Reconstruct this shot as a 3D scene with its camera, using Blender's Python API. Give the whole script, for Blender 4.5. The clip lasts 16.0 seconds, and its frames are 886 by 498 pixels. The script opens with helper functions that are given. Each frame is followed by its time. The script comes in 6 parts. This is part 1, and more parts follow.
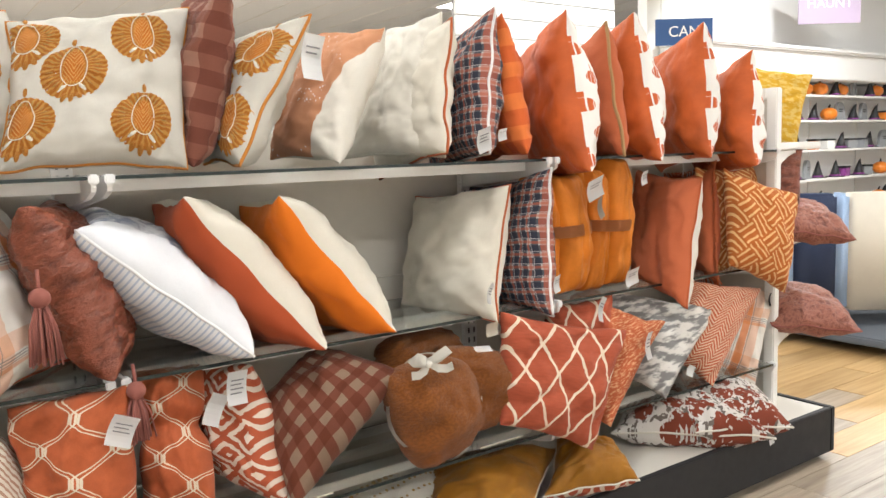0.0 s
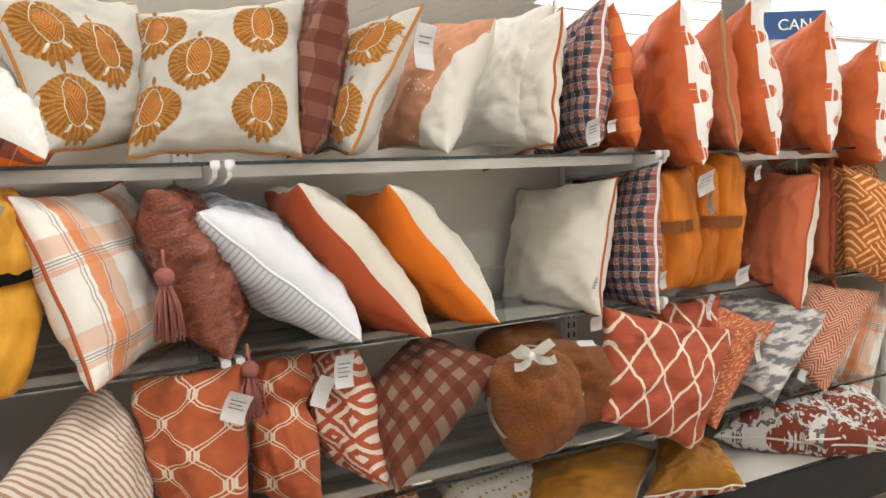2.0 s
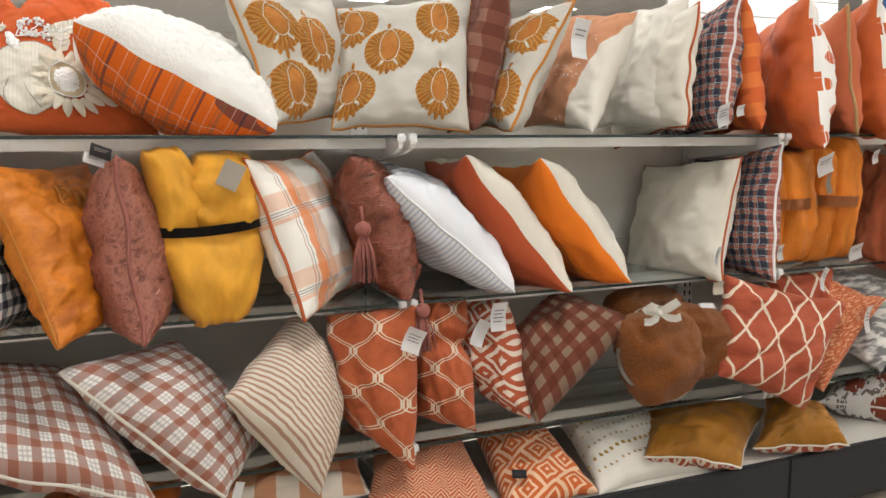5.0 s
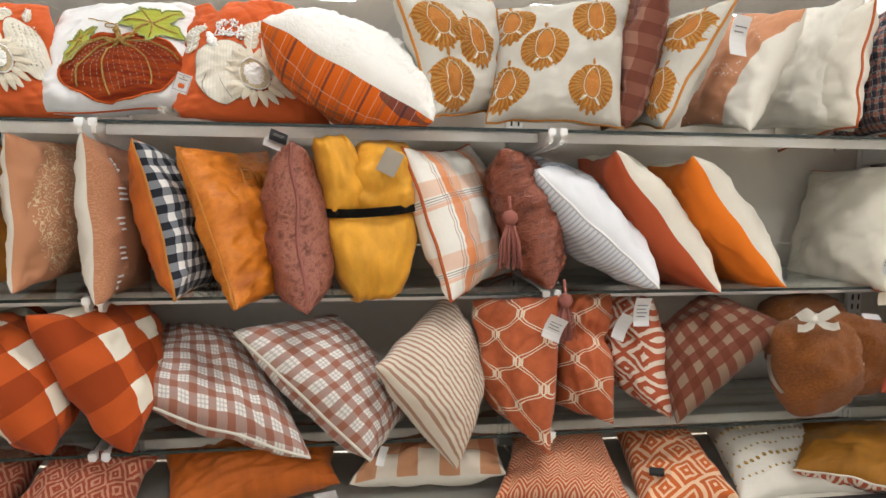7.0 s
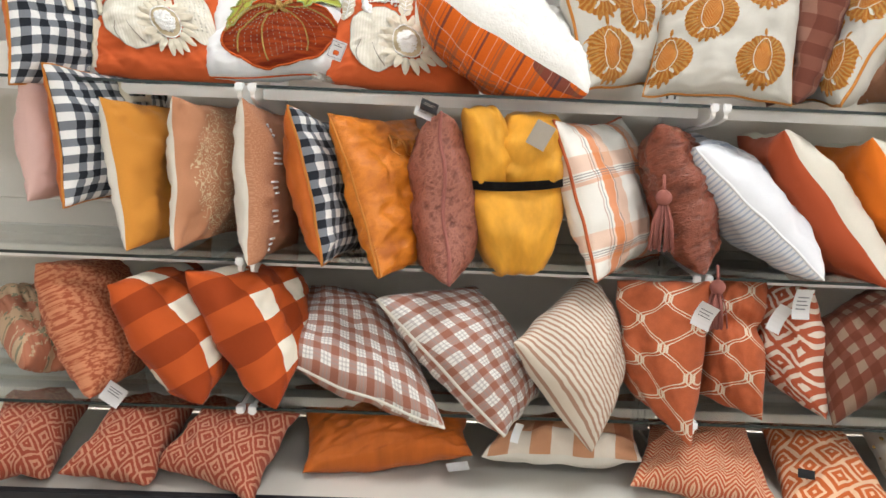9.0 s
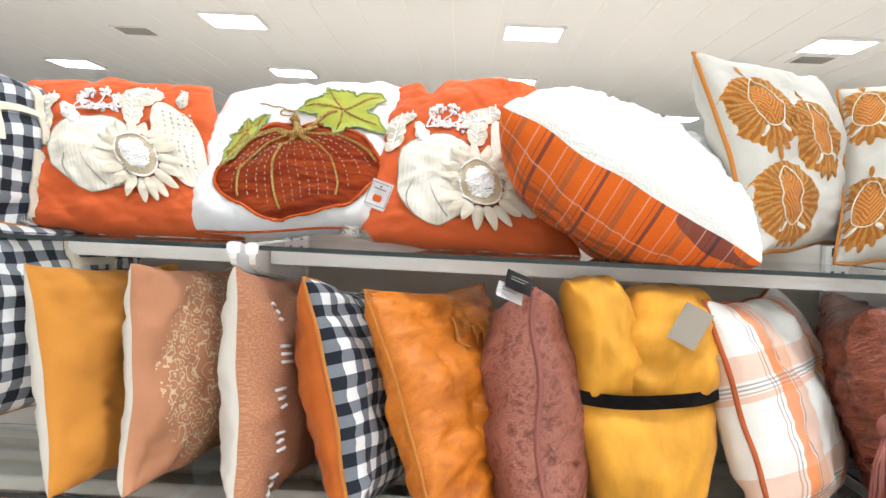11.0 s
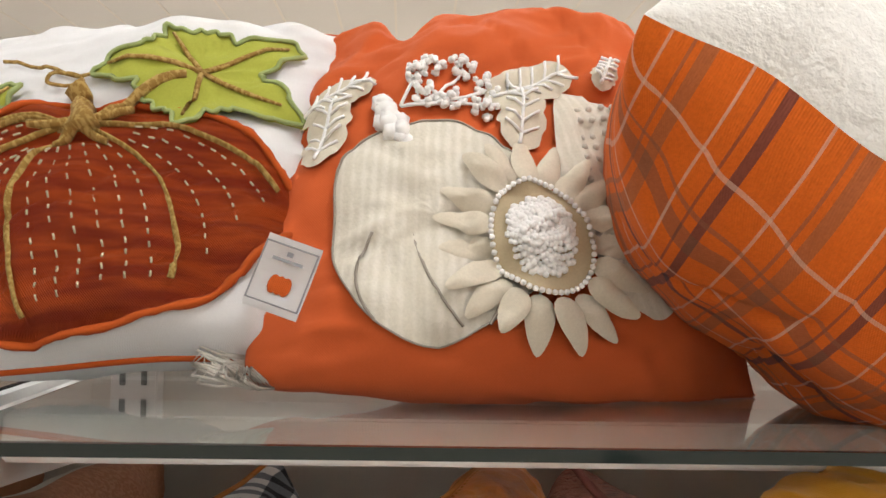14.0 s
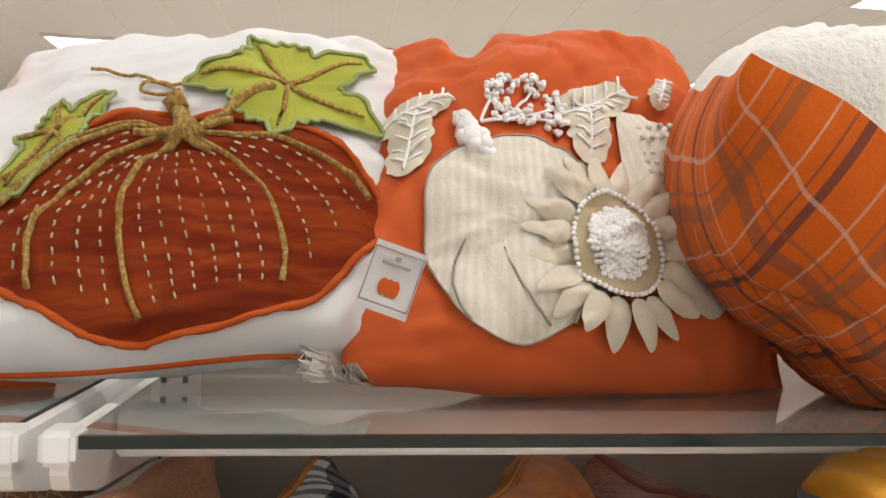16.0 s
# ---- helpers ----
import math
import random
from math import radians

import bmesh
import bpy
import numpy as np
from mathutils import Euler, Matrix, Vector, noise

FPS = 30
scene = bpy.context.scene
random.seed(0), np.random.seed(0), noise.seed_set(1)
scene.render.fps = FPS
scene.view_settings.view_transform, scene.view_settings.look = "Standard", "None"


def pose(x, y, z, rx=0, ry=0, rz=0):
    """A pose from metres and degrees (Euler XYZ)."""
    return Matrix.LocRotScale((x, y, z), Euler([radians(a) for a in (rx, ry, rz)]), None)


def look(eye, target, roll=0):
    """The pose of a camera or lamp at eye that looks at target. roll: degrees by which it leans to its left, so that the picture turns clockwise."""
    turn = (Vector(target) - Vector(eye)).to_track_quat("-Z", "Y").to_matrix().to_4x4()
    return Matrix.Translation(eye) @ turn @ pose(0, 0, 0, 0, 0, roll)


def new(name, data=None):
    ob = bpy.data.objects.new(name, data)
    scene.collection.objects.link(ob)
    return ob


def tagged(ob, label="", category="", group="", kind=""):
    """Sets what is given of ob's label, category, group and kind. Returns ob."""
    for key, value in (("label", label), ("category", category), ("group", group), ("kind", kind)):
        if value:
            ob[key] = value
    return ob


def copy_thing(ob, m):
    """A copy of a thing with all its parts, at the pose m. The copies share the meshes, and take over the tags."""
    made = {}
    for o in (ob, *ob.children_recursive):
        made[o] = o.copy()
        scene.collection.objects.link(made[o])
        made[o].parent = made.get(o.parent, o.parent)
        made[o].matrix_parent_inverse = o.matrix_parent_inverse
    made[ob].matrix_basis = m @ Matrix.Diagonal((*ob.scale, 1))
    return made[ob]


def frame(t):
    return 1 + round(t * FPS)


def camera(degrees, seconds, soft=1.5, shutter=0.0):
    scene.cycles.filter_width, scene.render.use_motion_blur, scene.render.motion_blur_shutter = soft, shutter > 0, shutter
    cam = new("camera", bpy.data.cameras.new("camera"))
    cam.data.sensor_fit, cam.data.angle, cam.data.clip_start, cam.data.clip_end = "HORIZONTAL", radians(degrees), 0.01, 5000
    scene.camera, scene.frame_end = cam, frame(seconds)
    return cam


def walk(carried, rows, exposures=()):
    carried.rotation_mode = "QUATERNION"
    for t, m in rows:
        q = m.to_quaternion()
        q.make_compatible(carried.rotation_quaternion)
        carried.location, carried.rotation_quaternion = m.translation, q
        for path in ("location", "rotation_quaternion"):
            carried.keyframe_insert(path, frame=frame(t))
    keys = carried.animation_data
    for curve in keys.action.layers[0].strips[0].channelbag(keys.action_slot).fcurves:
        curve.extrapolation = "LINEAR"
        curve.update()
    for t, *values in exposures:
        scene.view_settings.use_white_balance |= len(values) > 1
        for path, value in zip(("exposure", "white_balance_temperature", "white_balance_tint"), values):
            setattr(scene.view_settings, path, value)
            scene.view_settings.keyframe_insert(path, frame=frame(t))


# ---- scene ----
cam = camera(58.2, 16.0)
PATH = [
    (0, (-0.358, -1.673, 1.208), (0.783, -0.047, 0.975), -1.9),
    (0.5, (-0.347, -1.684, 1.197), (0.773, -0.043, 0.974), -2.2),
    (1, (-0.354, -1.678, 1.187), (0.74, -0.023, 0.937), -2.2),
    (1.5, (-0.369, -1.67, 1.192), (0.638, 0.042, 0.957), -2.5),
    (2, (-0.391, -1.652, 1.193), (0.56, 0.092, 0.959), -1.3),
    (2.5, (-0.413, -1.648, 1.216), (0.415, 0.156, 0.97), -2.7),
    (3, (-0.43, -1.656, 1.209), (0.354, 0.16, 0.914), -1.3),
    (3.5, (-0.45, -1.661, 1.184), (0.31, 0.166, 0.889), -0.5),
    (3.7, (-0.458, -1.683, 1.198), (0.265, 0.155, 0.881), -0.5),
    (5.8, (-0.748, -1.899, 1.196), (0.021, -0.074, 0.919), 0.2),
    (6, (-0.724, -1.907, 1.199), (0.019, -0.073, 0.903), 0.3),
    (6.5, (-0.693, -1.923, 1.166), (-0.137, -0.02, 0.904), 0.3),
    (7, (-0.644, -1.941, 1.155), (-0.286, 0.008, 0.887), 1.1),
    (7.5, (-0.646, -1.937, 1.169), (-0.389, 0.022, 0.859), 1.6),
    (8, (-0.648, -1.929, 1.164), (-0.508, 0.034, 0.812), 2.5),
    (8.2, (-0.640, -1.932, 1.151), (-0.563, 0.033, 0.784), 3.9),
    (10.3, (-0.779, -1.564, 1.242), (-0.772, 0.411, 0.929), 0.6),
    (10.5, (-0.780, -1.470, 1.248), (-0.801, 0.520, 1.048), 1.5),
    (11, (-0.776, -1.242, 1.247), (-0.818, 0.756, 1.169), 2.7),
    (11.5, (-0.787, -0.987, 1.274), (-0.753, 1.012, 1.285), 2.6),
    (12, (-0.788, -0.754, 1.272), (-0.712, 1.245, 1.255), 2.3),
    (12.5, (-0.743, -0.583, 1.274), (-0.804, 1.415, 1.338), 2.5),
    (13, (-0.739, -0.480, 1.286), (-0.977, 1.505, 1.341), 3.9),
    (13.5, (-0.777, -0.438, 1.289), (-0.884, 1.559, 1.282), 2.8),
    (14, (-0.837, -0.435, 1.291), (-0.745, 1.562, 1.325), 1.3),
    (14.5, (-0.876, -0.441, 1.296), (-0.619, 1.542, 1.302), 1.4),
    (15, (-0.905, -0.457, 1.292), (-0.582, 1.517, 1.308), 1.5),
    (15.5, (-0.930, -0.467, 1.291), (-0.612, 1.507, 1.315), 1.5),
    (16, (-0.953, -0.469, 1.293), (-0.682, 1.513, 1.325), 1.6),
]
walk(cam, [(t, look(eye, target, roll)) for t, eye, target, roll in PATH],
     exposures=[(0, 0.03, 6250, 8), (2, -0.13, 6300, 8), (3.5, -0.31, 6300, 8), (6, -0.23, 6200, 8), (8, -0.16, 6250, 8), (10.3, 0.25, 5700, 6), (11, 0.29, 5700, 6), (12, -0.2, 5950, 8), (12.5, -0.24, 6150, 9), (14, -0.36, 6350, 10), (16, -0.42, 6400, 11)])
# ---- light ----
world = bpy.data.worlds.new("world")
scene.world = world
world.use_nodes = True
world.node_tree.nodes["Background"].inputs[0].default_value = (1.0, 0.97, 0.93, 1)
world.node_tree.nodes["Background"].inputs[1].default_value = 0.05

SHELF_TOP, SHELF_MID, SHELF_LOW, DECK = 1.19, 0.775, 0.395, 0.20
CEILING = 3.9
BACK = 0.42


def ceiling_lamp(x, y, power):
    data = bpy.data.lights.new("panel_light", "AREA")
    data.shape, data.size, data.energy, data.color = "SQUARE", 0.62, power, (1.0, 0.985, 0.965)
    lamp = new("panel_light", data)
    lamp.matrix_world = pose(x, y, CEILING - 0.06)
    return lamp


LAMPS = [(x, y) for x in (-4.1, 0.1, 4.3) for y in (-5.0, -1.2, 2.4, 6.2, 10.0)]
FAR_LAMPS = [(x, y) for x in (-8.3, -4.1, 0.1, 4.3, 8.5) for y in (14.0, 18.0)] + [(x, y) for x in (-8.3, 8.5) for y in (-1.2, 2.4, 6.2, 10.0)]
POWER = {-5.0: 62, -1.2: 44, 2.4: 60, 6.2: 105, 10.0: 220}
for x, y in LAMPS:
    ceiling_lamp(x, y, POWER[y])
for x, y in ((8.5, 2.4), (8.5, -1.2)):
    ceiling_lamp(x, y, 170)
# ---- mesh helpers ----
def mesh_ob(name, bm, material, parent=None, label="", smooth=False):
    me = bpy.data.meshes.new(name)
    bm.to_mesh(me)
    bm.free()
    if smooth:
        me.shade_smooth()
    for m in material if isinstance(material, (list, tuple)) else [material]:
        me.materials.append(m)
    ob = new(name, me)
    if parent is not None:
        ob.parent = parent
    if label:
        ob["label"] = label
    return ob


part = mesh_ob


def thing(name, m, label, category, group="", kind=""):
    ob = new(name)
    ob.empty_display_size = 0.05
    ob.matrix_world = m
    return tagged(ob, label, category, group, kind)


def box(bm, x0, y0, z0, x1, y1, z1, bevel=0.0, m=None):
    vs = bmesh.ops.create_cube(bm, size=1)["verts"]
    for v in vs:
        v.co = Vector(((x0 + x1) / 2 + v.co.x * (x1 - x0), (y0 + y1) / 2 + v.co.y * (y1 - y0), (z0 + z1) / 2 + v.co.z * (z1 - z0)))
    if bevel:
        es = list({e for v in vs for e in v.link_edges})
        vs = bmesh.ops.bevel(bm, geom=es, offset=bevel, segments=2, affect="EDGES")["verts"]
    if m is not None:
        for v in vs:
            v.co = m @ v.co
    return bm


def boxes(*rows, bevel=0.0):
    bm = bmesh.new()
    for r in rows:
        box(bm, *r, bevel=bevel)
    return bm


def tube(points, radius, sides=6, closed=False, bm=None, flat=1.0):
    """A round cord along the points."""
    bm = bm or bmesh.new()
    pts = [Vector(p) for p in points]
    n = len(pts)
    rings = []
    up = Vector((0.13, 0.31, 0.94))
    for i, p in enumerate(pts):
        a = pts[(i - 1) % n] if closed or i else p
        b = pts[(i + 1) % n] if closed or i < n - 1 else p
        t = (b - a).normalized()
        s = t.cross(up)
        if s.length < 1e-3:
            s = t.cross(Vector((1, 0, 0)))
        s.normalize()
        q = s.cross(t)
        r = radius[i] if isinstance(radius, (list, tuple)) else radius
        rings.append([bm.verts.new(p + r * (math.cos(k) * s + flat * math.sin(k) * q)) for k in [2 * math.pi * j / sides for j in range(sides)]])
    for i in range(n if closed else n - 1):
        r0, r1 = rings[i], rings[(i + 1) % n]
        for j in range(sides):
            bm.faces.new((r0[j], r0[(j + 1) % sides], r1[(j + 1) % sides], r1[j]))
    if not closed:
        bm.faces.new(rings[0][::-1])
        bm.faces.new(rings[-1])
    return bm


# ---- cushions ----
class Cushion:
    """A stuffed cushion: x across, z up, front at -y. w and h run from seam corner to seam corner, d is its thickness."""

    def __init__(self, w, h, d, seed=0, pinch=0.08, wrinkle=0.0062, fold=0.0, plump=0.42, sag=0.0, notch=None, fluff=0.0, corners=(), thin=1.0, rounded=0.0, crinkle=0.0055, quad=(), waist=None, rest=None):
        self.quad, self.waist, self.rest = quad, waist, rest
        self.thin, self.rounded, self.crinkle = thin, rounded, crinkle
        self.notch, self.fluff, self.corners = notch, fluff, corners
        self.w, self.h, self.d, self.seed = w, h, d, seed
        self.pinch, self.wrinkle, self.fold, self.plump, self.sag = pinch, wrinkle, fold, plump, sag
        rng = random.Random(seed)
        self.creases = [(rng.uniform(0, 6.28), rng.uniform(10, 18), rng.uniform(0, 6.28)) for _ in range(3)]

    def point(self, u, v, side=-1, off=0.0):
        """u, v from -1 to 1; side -1 is the front."""
        w, h = self.w / 2, self.h / 2
        x = w * u * (1 - self.pinch * (1 - v * v) * abs(u) ** 1.5)
        z = h * v * (1 - self.pinch * (1 - u * u) * abs(v) ** 1.5)
        k = 1 - self.rounded * abs(u * v) ** 3
        x, z = x * k, z * k
        a, b = max(0.0, 1 - u * u), max(0.0, 1 - v * v)
        t = self.d / 2 * (a * b) ** self.plump * (self.thin if side > 0 else 1.0)
        edge = (1 - a) + (1 - b)
        # gathers that run in from the seam, strongest near the corners
        g = 0.0
        for ang, k, ph in self.creases:
            g += math.sin(k * (u * math.cos(ang) + v * math.sin(ang)) + ph + 2.5 * noise.noise(Vector((u * 1.3, v * 1.3, self.seed * 1.7 + side))))
        soft = (a * b) ** 0.25
        t += self.wrinkle * soft * (g * 0.35 * edge + 2.2 * noise.noise(Vector((u * 1.6 + self.seed, v * 1.6, side * 3.1))) + 0.8 * noise.noise(Vector((u * 4 + self.seed, v * 4, side * 2.3))))
        ridge = 1 - abs(noise.noise(Vector((u * 2.1 + self.seed * 3.3, v * 2.1, side * 1.9))))
        t -= self.wrinkle * 0.9 * soft * max(0.0, (ridge - 0.80) / 0.20) ** 2
        along = u if abs(v) > abs(u) else v
        t += self.wrinkle * 0.3 * math.sin(along * 23 + self.seed + 2.0 * noise.noise(Vector((along * 3.0, self.seed, side)))) * min(1.0, edge) ** 4 * soft
        if self.crinkle:
            q = Vector((u * 3.0 + 0.8 * v + self.seed, v * 7.0 - 2.0 * u, side * 1.3))
            t += self.crinkle * soft * (0.45 - 1.6 * abs(noise.noise(q)) - 0.7 * abs(noise.noise(q * 2.1)))
        if self.fold:
            t -= self.fold * math.exp(-((u * 0.9 + 0.25 * math.sin(2 * v + self.seed)) / 0.16) ** 2) * b
        if self.fluff and side < 0:
            q = Vector((x * 1.0, z * 1.0, self.seed))
            t += self.fluff * soft * (noise.noise(q * 70) + 0.7 * noise.noise(q * 150) + 0.5 * noise.noise(q * 25))
        y = side * (t + off)
        if self.notch:
            z -= self.notch[1] * math.exp(-((u - self.notch[0]) / self.notch[2]) ** 2) * max(0.0, v) ** 3
        y += self.sag * (1 - u * u) * (1 - v)
        for cu, cv, dx, dy, dz in self.corners:
            k = (max(0.0, 1 + cu * u) / 2) ** 2 * (max(0.0, 1 + cv * v) / 2) ** 2
            x, y, z = x + dx * k, y + dy * k, z + dz * k
        if self.waist:
            k = math.exp(-((v - self.waist[0]) / 0.17) ** 2)
            x, y = x * (1 - self.waist[1] * k), y * (1 - 1.6 * self.waist[1] * k)
        for cu, cv, dx, dy, dz in self.quad:
            k = (1 + cu * u) * (1 + cv * v) / 4
            x, y, z = x + dx * k, y + dy * k, z + dz * k
        wob = 0.010 * noise.noise(Vector((u * 2.2, v * 2.2, self.seed + 9.0)))
        p = Vector((x + wob * 0.6, y + wob, z + 0.006 * noise.noise(Vector((u * 2.5, v * 2.5, self.seed + 20.0)))))
        if self.rest:
            # the stuffing flattens where it lies on its shelf
            m, inv, level = self.rest
            q = m @ p
            if q.z < level:
                q.z = level + 0.12 * max(-0.02, q.z - level) + 0.0024
                p = inv @ q
        return p

    def cover(self, side, n=34, grain=0.0):
        bm = bmesh.new()
        uv = bm.loops.layers.uv.new("UVMap")
        ts = [math.sin((i / n - 0.5) * math.pi * 0.96) / math.sin(0.48 * math.pi) for i in range(n + 1)]
        grid = [[bm.verts.new(self.point(u, v, side)) for v in ts] for u in ts]
        for i in range(n):
            for j in range(n):
                idx = [(i, j), (i + 1, j), (i + 1, j + 1), (i, j + 1)]
                if side > 0:
                    idx.reverse()
                f = bm.faces.new([grid[p][q] for p, q in idx])
                for loop, (p, q) in zip(f.loops, idx):
                    loop[uv].uv = (ts[p] * self.w / 2, ts[q] * self.h / 2)
        return bm

    def rim(self, n=26):
        ts = [-1 + 2 * i / n for i in range(n)]
        ring = [(t, -1) for t in ts] + [(1, t) for t in ts] + [(-t, 1) for t in ts] + [(-1, -t) for t in ts]
        return [self.point(u, v, -1) for u, v in ring]


SEED = [0]


def cushion(m, w, h, d, front, back=None, label="", piping=None, cord=0.0035, name="pillow", group="", n=54, fluffy_back=False, **shape):
    SEED[0] += 1
    c = Cushion(w, h, d, seed=SEED[0], fluff=0.0075 if fluffy_back else 0.0, **shape)
    base = m @ Matrix.Translation((0, 0, -h / 2))
    ob = thing(name, base, label, "pillow", group)
    lift = Matrix.Translation((0, 0, h / 2))
    for side, mat, nm in ((-1, front, "front_cover"), (1, back or front, "back_cover")):
        p = mesh_ob(nm, c.cover(side, n), mat, ob, smooth=True)
        p.matrix_local = lift
    if piping:
        p = mesh_ob("piping", tube(c.rim(), cord, 6, True), piping, ob, smooth=True)
        p.matrix_local = lift
    ob.matrix_basis = base
    return ob, c, lift


def spread(tl, tr, br, bl):
    """The pose, width, height and corner offsets of a cushion whose seam corners rest at four places."""
    tl, tr, br, bl = (Vector(p) for p in (tl, tr, br, bl))
    mid = (tl + tr + br + bl) / 4
    ax = ((tr - tl) + (br - bl)).normalized()
    az = ((tl - bl) + (tr - br))
    az = (az - ax * az.dot(ax)).normalized()
    ay = az.cross(ax)
    w, h = ((tr - tl).length + (br - bl).length) / 2, ((tl - bl).length + (tr - br).length) / 2
    m = Matrix((ax, ay, az)).transposed().to_4x4()
    m.translation = mid
    inv = m.inverted()
    quad = []
    for p, cu, cv in ((tl, -1, 1), (tr, 1, 1), (br, 1, -1), (bl, -1, -1)):
        q = inv @ p
        quad.append((cu, cv, q.x - cu * w / 2, q.y, q.z - cv * h / 2))
    return m, w, h, quad


def laid(tl, tr, br, bl, d, front, back=None, label="", piping=None, cord=0.0035, level=None, **k):
    """A cushion slumped between four seam corners: top left, top right, bottom right, bottom left of its front."""
    m, w, h, quad = spread(tl, tr, br, bl)
    rest = (m, m.inverted(), level) if level else None
    return cushion(m, w, h, d, front, back, label, piping, cord, quad=quad, rest=rest, **k)


def flat_patch(c, x0, z0, outline, off=0.002, dome=0.0, rings=5, steps=48, side=-1, turn=0.0):
    """A cut-out sewn on the cushion: outline gives the radius for an angle, in metres; it follows the stuffed surface."""
    bm = bmesh.new()
    uv = bm.loops.layers.uv.new("UVMap")
    ct, st = math.cos(turn), math.sin(turn)

    def at(r, a):
        x, z = outline(a)
        x, z = x * r, z * r
        lx, lz = x, z
        x, z = x0 + x * ct - z * st, z0 + x * st + z * ct
        lift = off + dome * (1 - r ** 2) if r < 0.999 else off - 0.0015
        return bm.verts.new(c.point(max(-1, min(1, 2 * x / c.w)), max(-1, min(1, 2 * z / c.h)), side, lift)), (lx, lz)

    centre = at(0.0, 0.0)
    rows = [[at((i + 1) / rings, 2 * math.pi * j / steps) for j in range(steps)] for i in range(rings)]

    def face(*vs):
        if side > 0:
            vs = vs[::-1]
        f = bm.faces.new([q[0] for q in vs])
        for loop, q in zip(f.loops, vs):
            loop[uv].uv = q[1]

    for j in range(steps):
        k = (j + 1) % steps
        face(centre, rows[0][j], rows[0][k])
        for i in range(rings - 1):
            face(rows[i][j], rows[i + 1][j], rows[i + 1][k], rows[i][k])
    return bm


def on(c, x, z, off=0.003, side=-1):
    return c.point(max(-1, min(1, 2 * x / c.w)), max(-1, min(1, 2 * z / c.h)), side, off)


def bent(a, b, c3, n=14):
    """Points of a soft curve from a to c3, drawn towards b."""
    out = []
    for i in range(n + 1):
        t = i / n
        out.append(tuple((1 - t) ** 2 * p + 2 * t * (1 - t) * q + t * t * r for p, q, r in zip(a, b, c3)))
    return out


def under(ob, lift, name, bm, material, label="", smooth=True):
    p = mesh_ob(name, bm, material, ob, label, smooth)
    p.matrix_local = lift
    return p


def in_world(parent, name, bm, material, m, label="", smooth=False):
    """A part of a thing, given by its place in the room."""
    p = mesh_ob(name, bm, material, parent, label, smooth)
    p.matrix_local = parent.matrix_basis.inverted() @ m
    return p


def card(parent, place, w, h, rx=0, ry=0, rz=0, material=None, lines=3, name="paper_tag", ink=None, bend=0.12):
    """A paper tag with printed bars that hangs from a thing."""
    bm = bmesh.new()
    n = 6
    top = []
    for i in range(n + 1):
        z = h * (0.5 - i / n)
        y = bend * h * math.sin(i / n * 3.0)
        top.append((bm.verts.new((-w / 2, y, z)), bm.verts.new((w / 2, y + bend * 0.2 * w, z))))
    for a, b in zip(top, top[1:]):
        bm.faces.new((a[0], b[0], b[1], a[1]))
    bmesh.ops.solidify(bm, geom=bm.faces[:], thickness=0.0006)
    m = pose(*place, rx, ry, rz)
    tag = in_world(parent, name, bm, material or M["paper"], m, "white paper tag" if material is None else "")
    if lines:
        bm = bmesh.new()
        for k in range(lines):
            z = h * (0.22 - 0.13 * k)
            i = (0.5 - z / h) * n
            y = bend * h * math.sin(i / n * 3.0) - 0.0016
            box(bm, -w * 0.32, y - 0.0004, z - h * 0.018, w * (0.32 - 0.1 * (k % 2)), y, z + h * 0.018)
        p = mesh_ob("printed_bars", bm, ink or M["ink"], tag)
    return tag

# ---- materials ----
class N:
    """A value in the node tree that is being written."""

    tree = None

    def __init__(self, sock):
        self.sock = sock

    def __add__(a, b): return op("ADD", a, b)
    def __radd__(a, b): return op("ADD", b, a)
    def __sub__(a, b): return op("SUBTRACT", a, b)
    def __rsub__(a, b): return op("SUBTRACT", b, a)
    def __mul__(a, b): return op("MULTIPLY", a, b)
    def __rmul__(a, b): return op("MULTIPLY", b, a)
    def __truediv__(a, b): return op("DIVIDE", a, b)
    def __lt__(a, b): return op("LESS_THAN", a, b)
    def __gt__(a, b): return op("GREATER_THAN", a, b)
    def __abs__(a): return op("ABSOLUTE", a)


def put(sock, value):
    if isinstance(value, N):
        N.tree.links.new(value.sock, sock)
    elif isinstance(value, (tuple, list)):
        sock.default_value = (*value, 1) if len(value) == 3 and sock.type == "RGBA" else value
    else:
        sock.default_value = value


def op(kind, *args):
    n = N.tree.nodes.new("ShaderNodeMath")
    n.operation = kind
    for s, a in zip(n.inputs, args):
        put(s, a)
    return N(n.outputs[0])


def frac(a): return op("FRACT", a)
def floor_(a): return op("FLOOR", a)
def sin_(a): return op("SINE", a)
def both(a, b): return op("MULTIPLY", a, b)
def either(a, b): return op("MAXIMUM", a, b)


def mix(f, a, b, kind="MIX"):
    n = N.tree.nodes.new("ShaderNodeMix")
    n.data_type, n.blend_type = "RGBA", kind
    put(n.inputs[0], f), put(n.inputs[6], a), put(n.inputs[7], b)
    return N(n.outputs[2])


def noise_tex(vec, scale, detail=3.0, rough=0.55):
    n = N.tree.nodes.new("ShaderNodeTexNoise")
    put(n.inputs["Vector"], vec)
    n.inputs["Scale"].default_value, n.inputs["Detail"].default_value, n.inputs["Roughness"].default_value = scale, detail, rough
    return N(n.outputs[0])


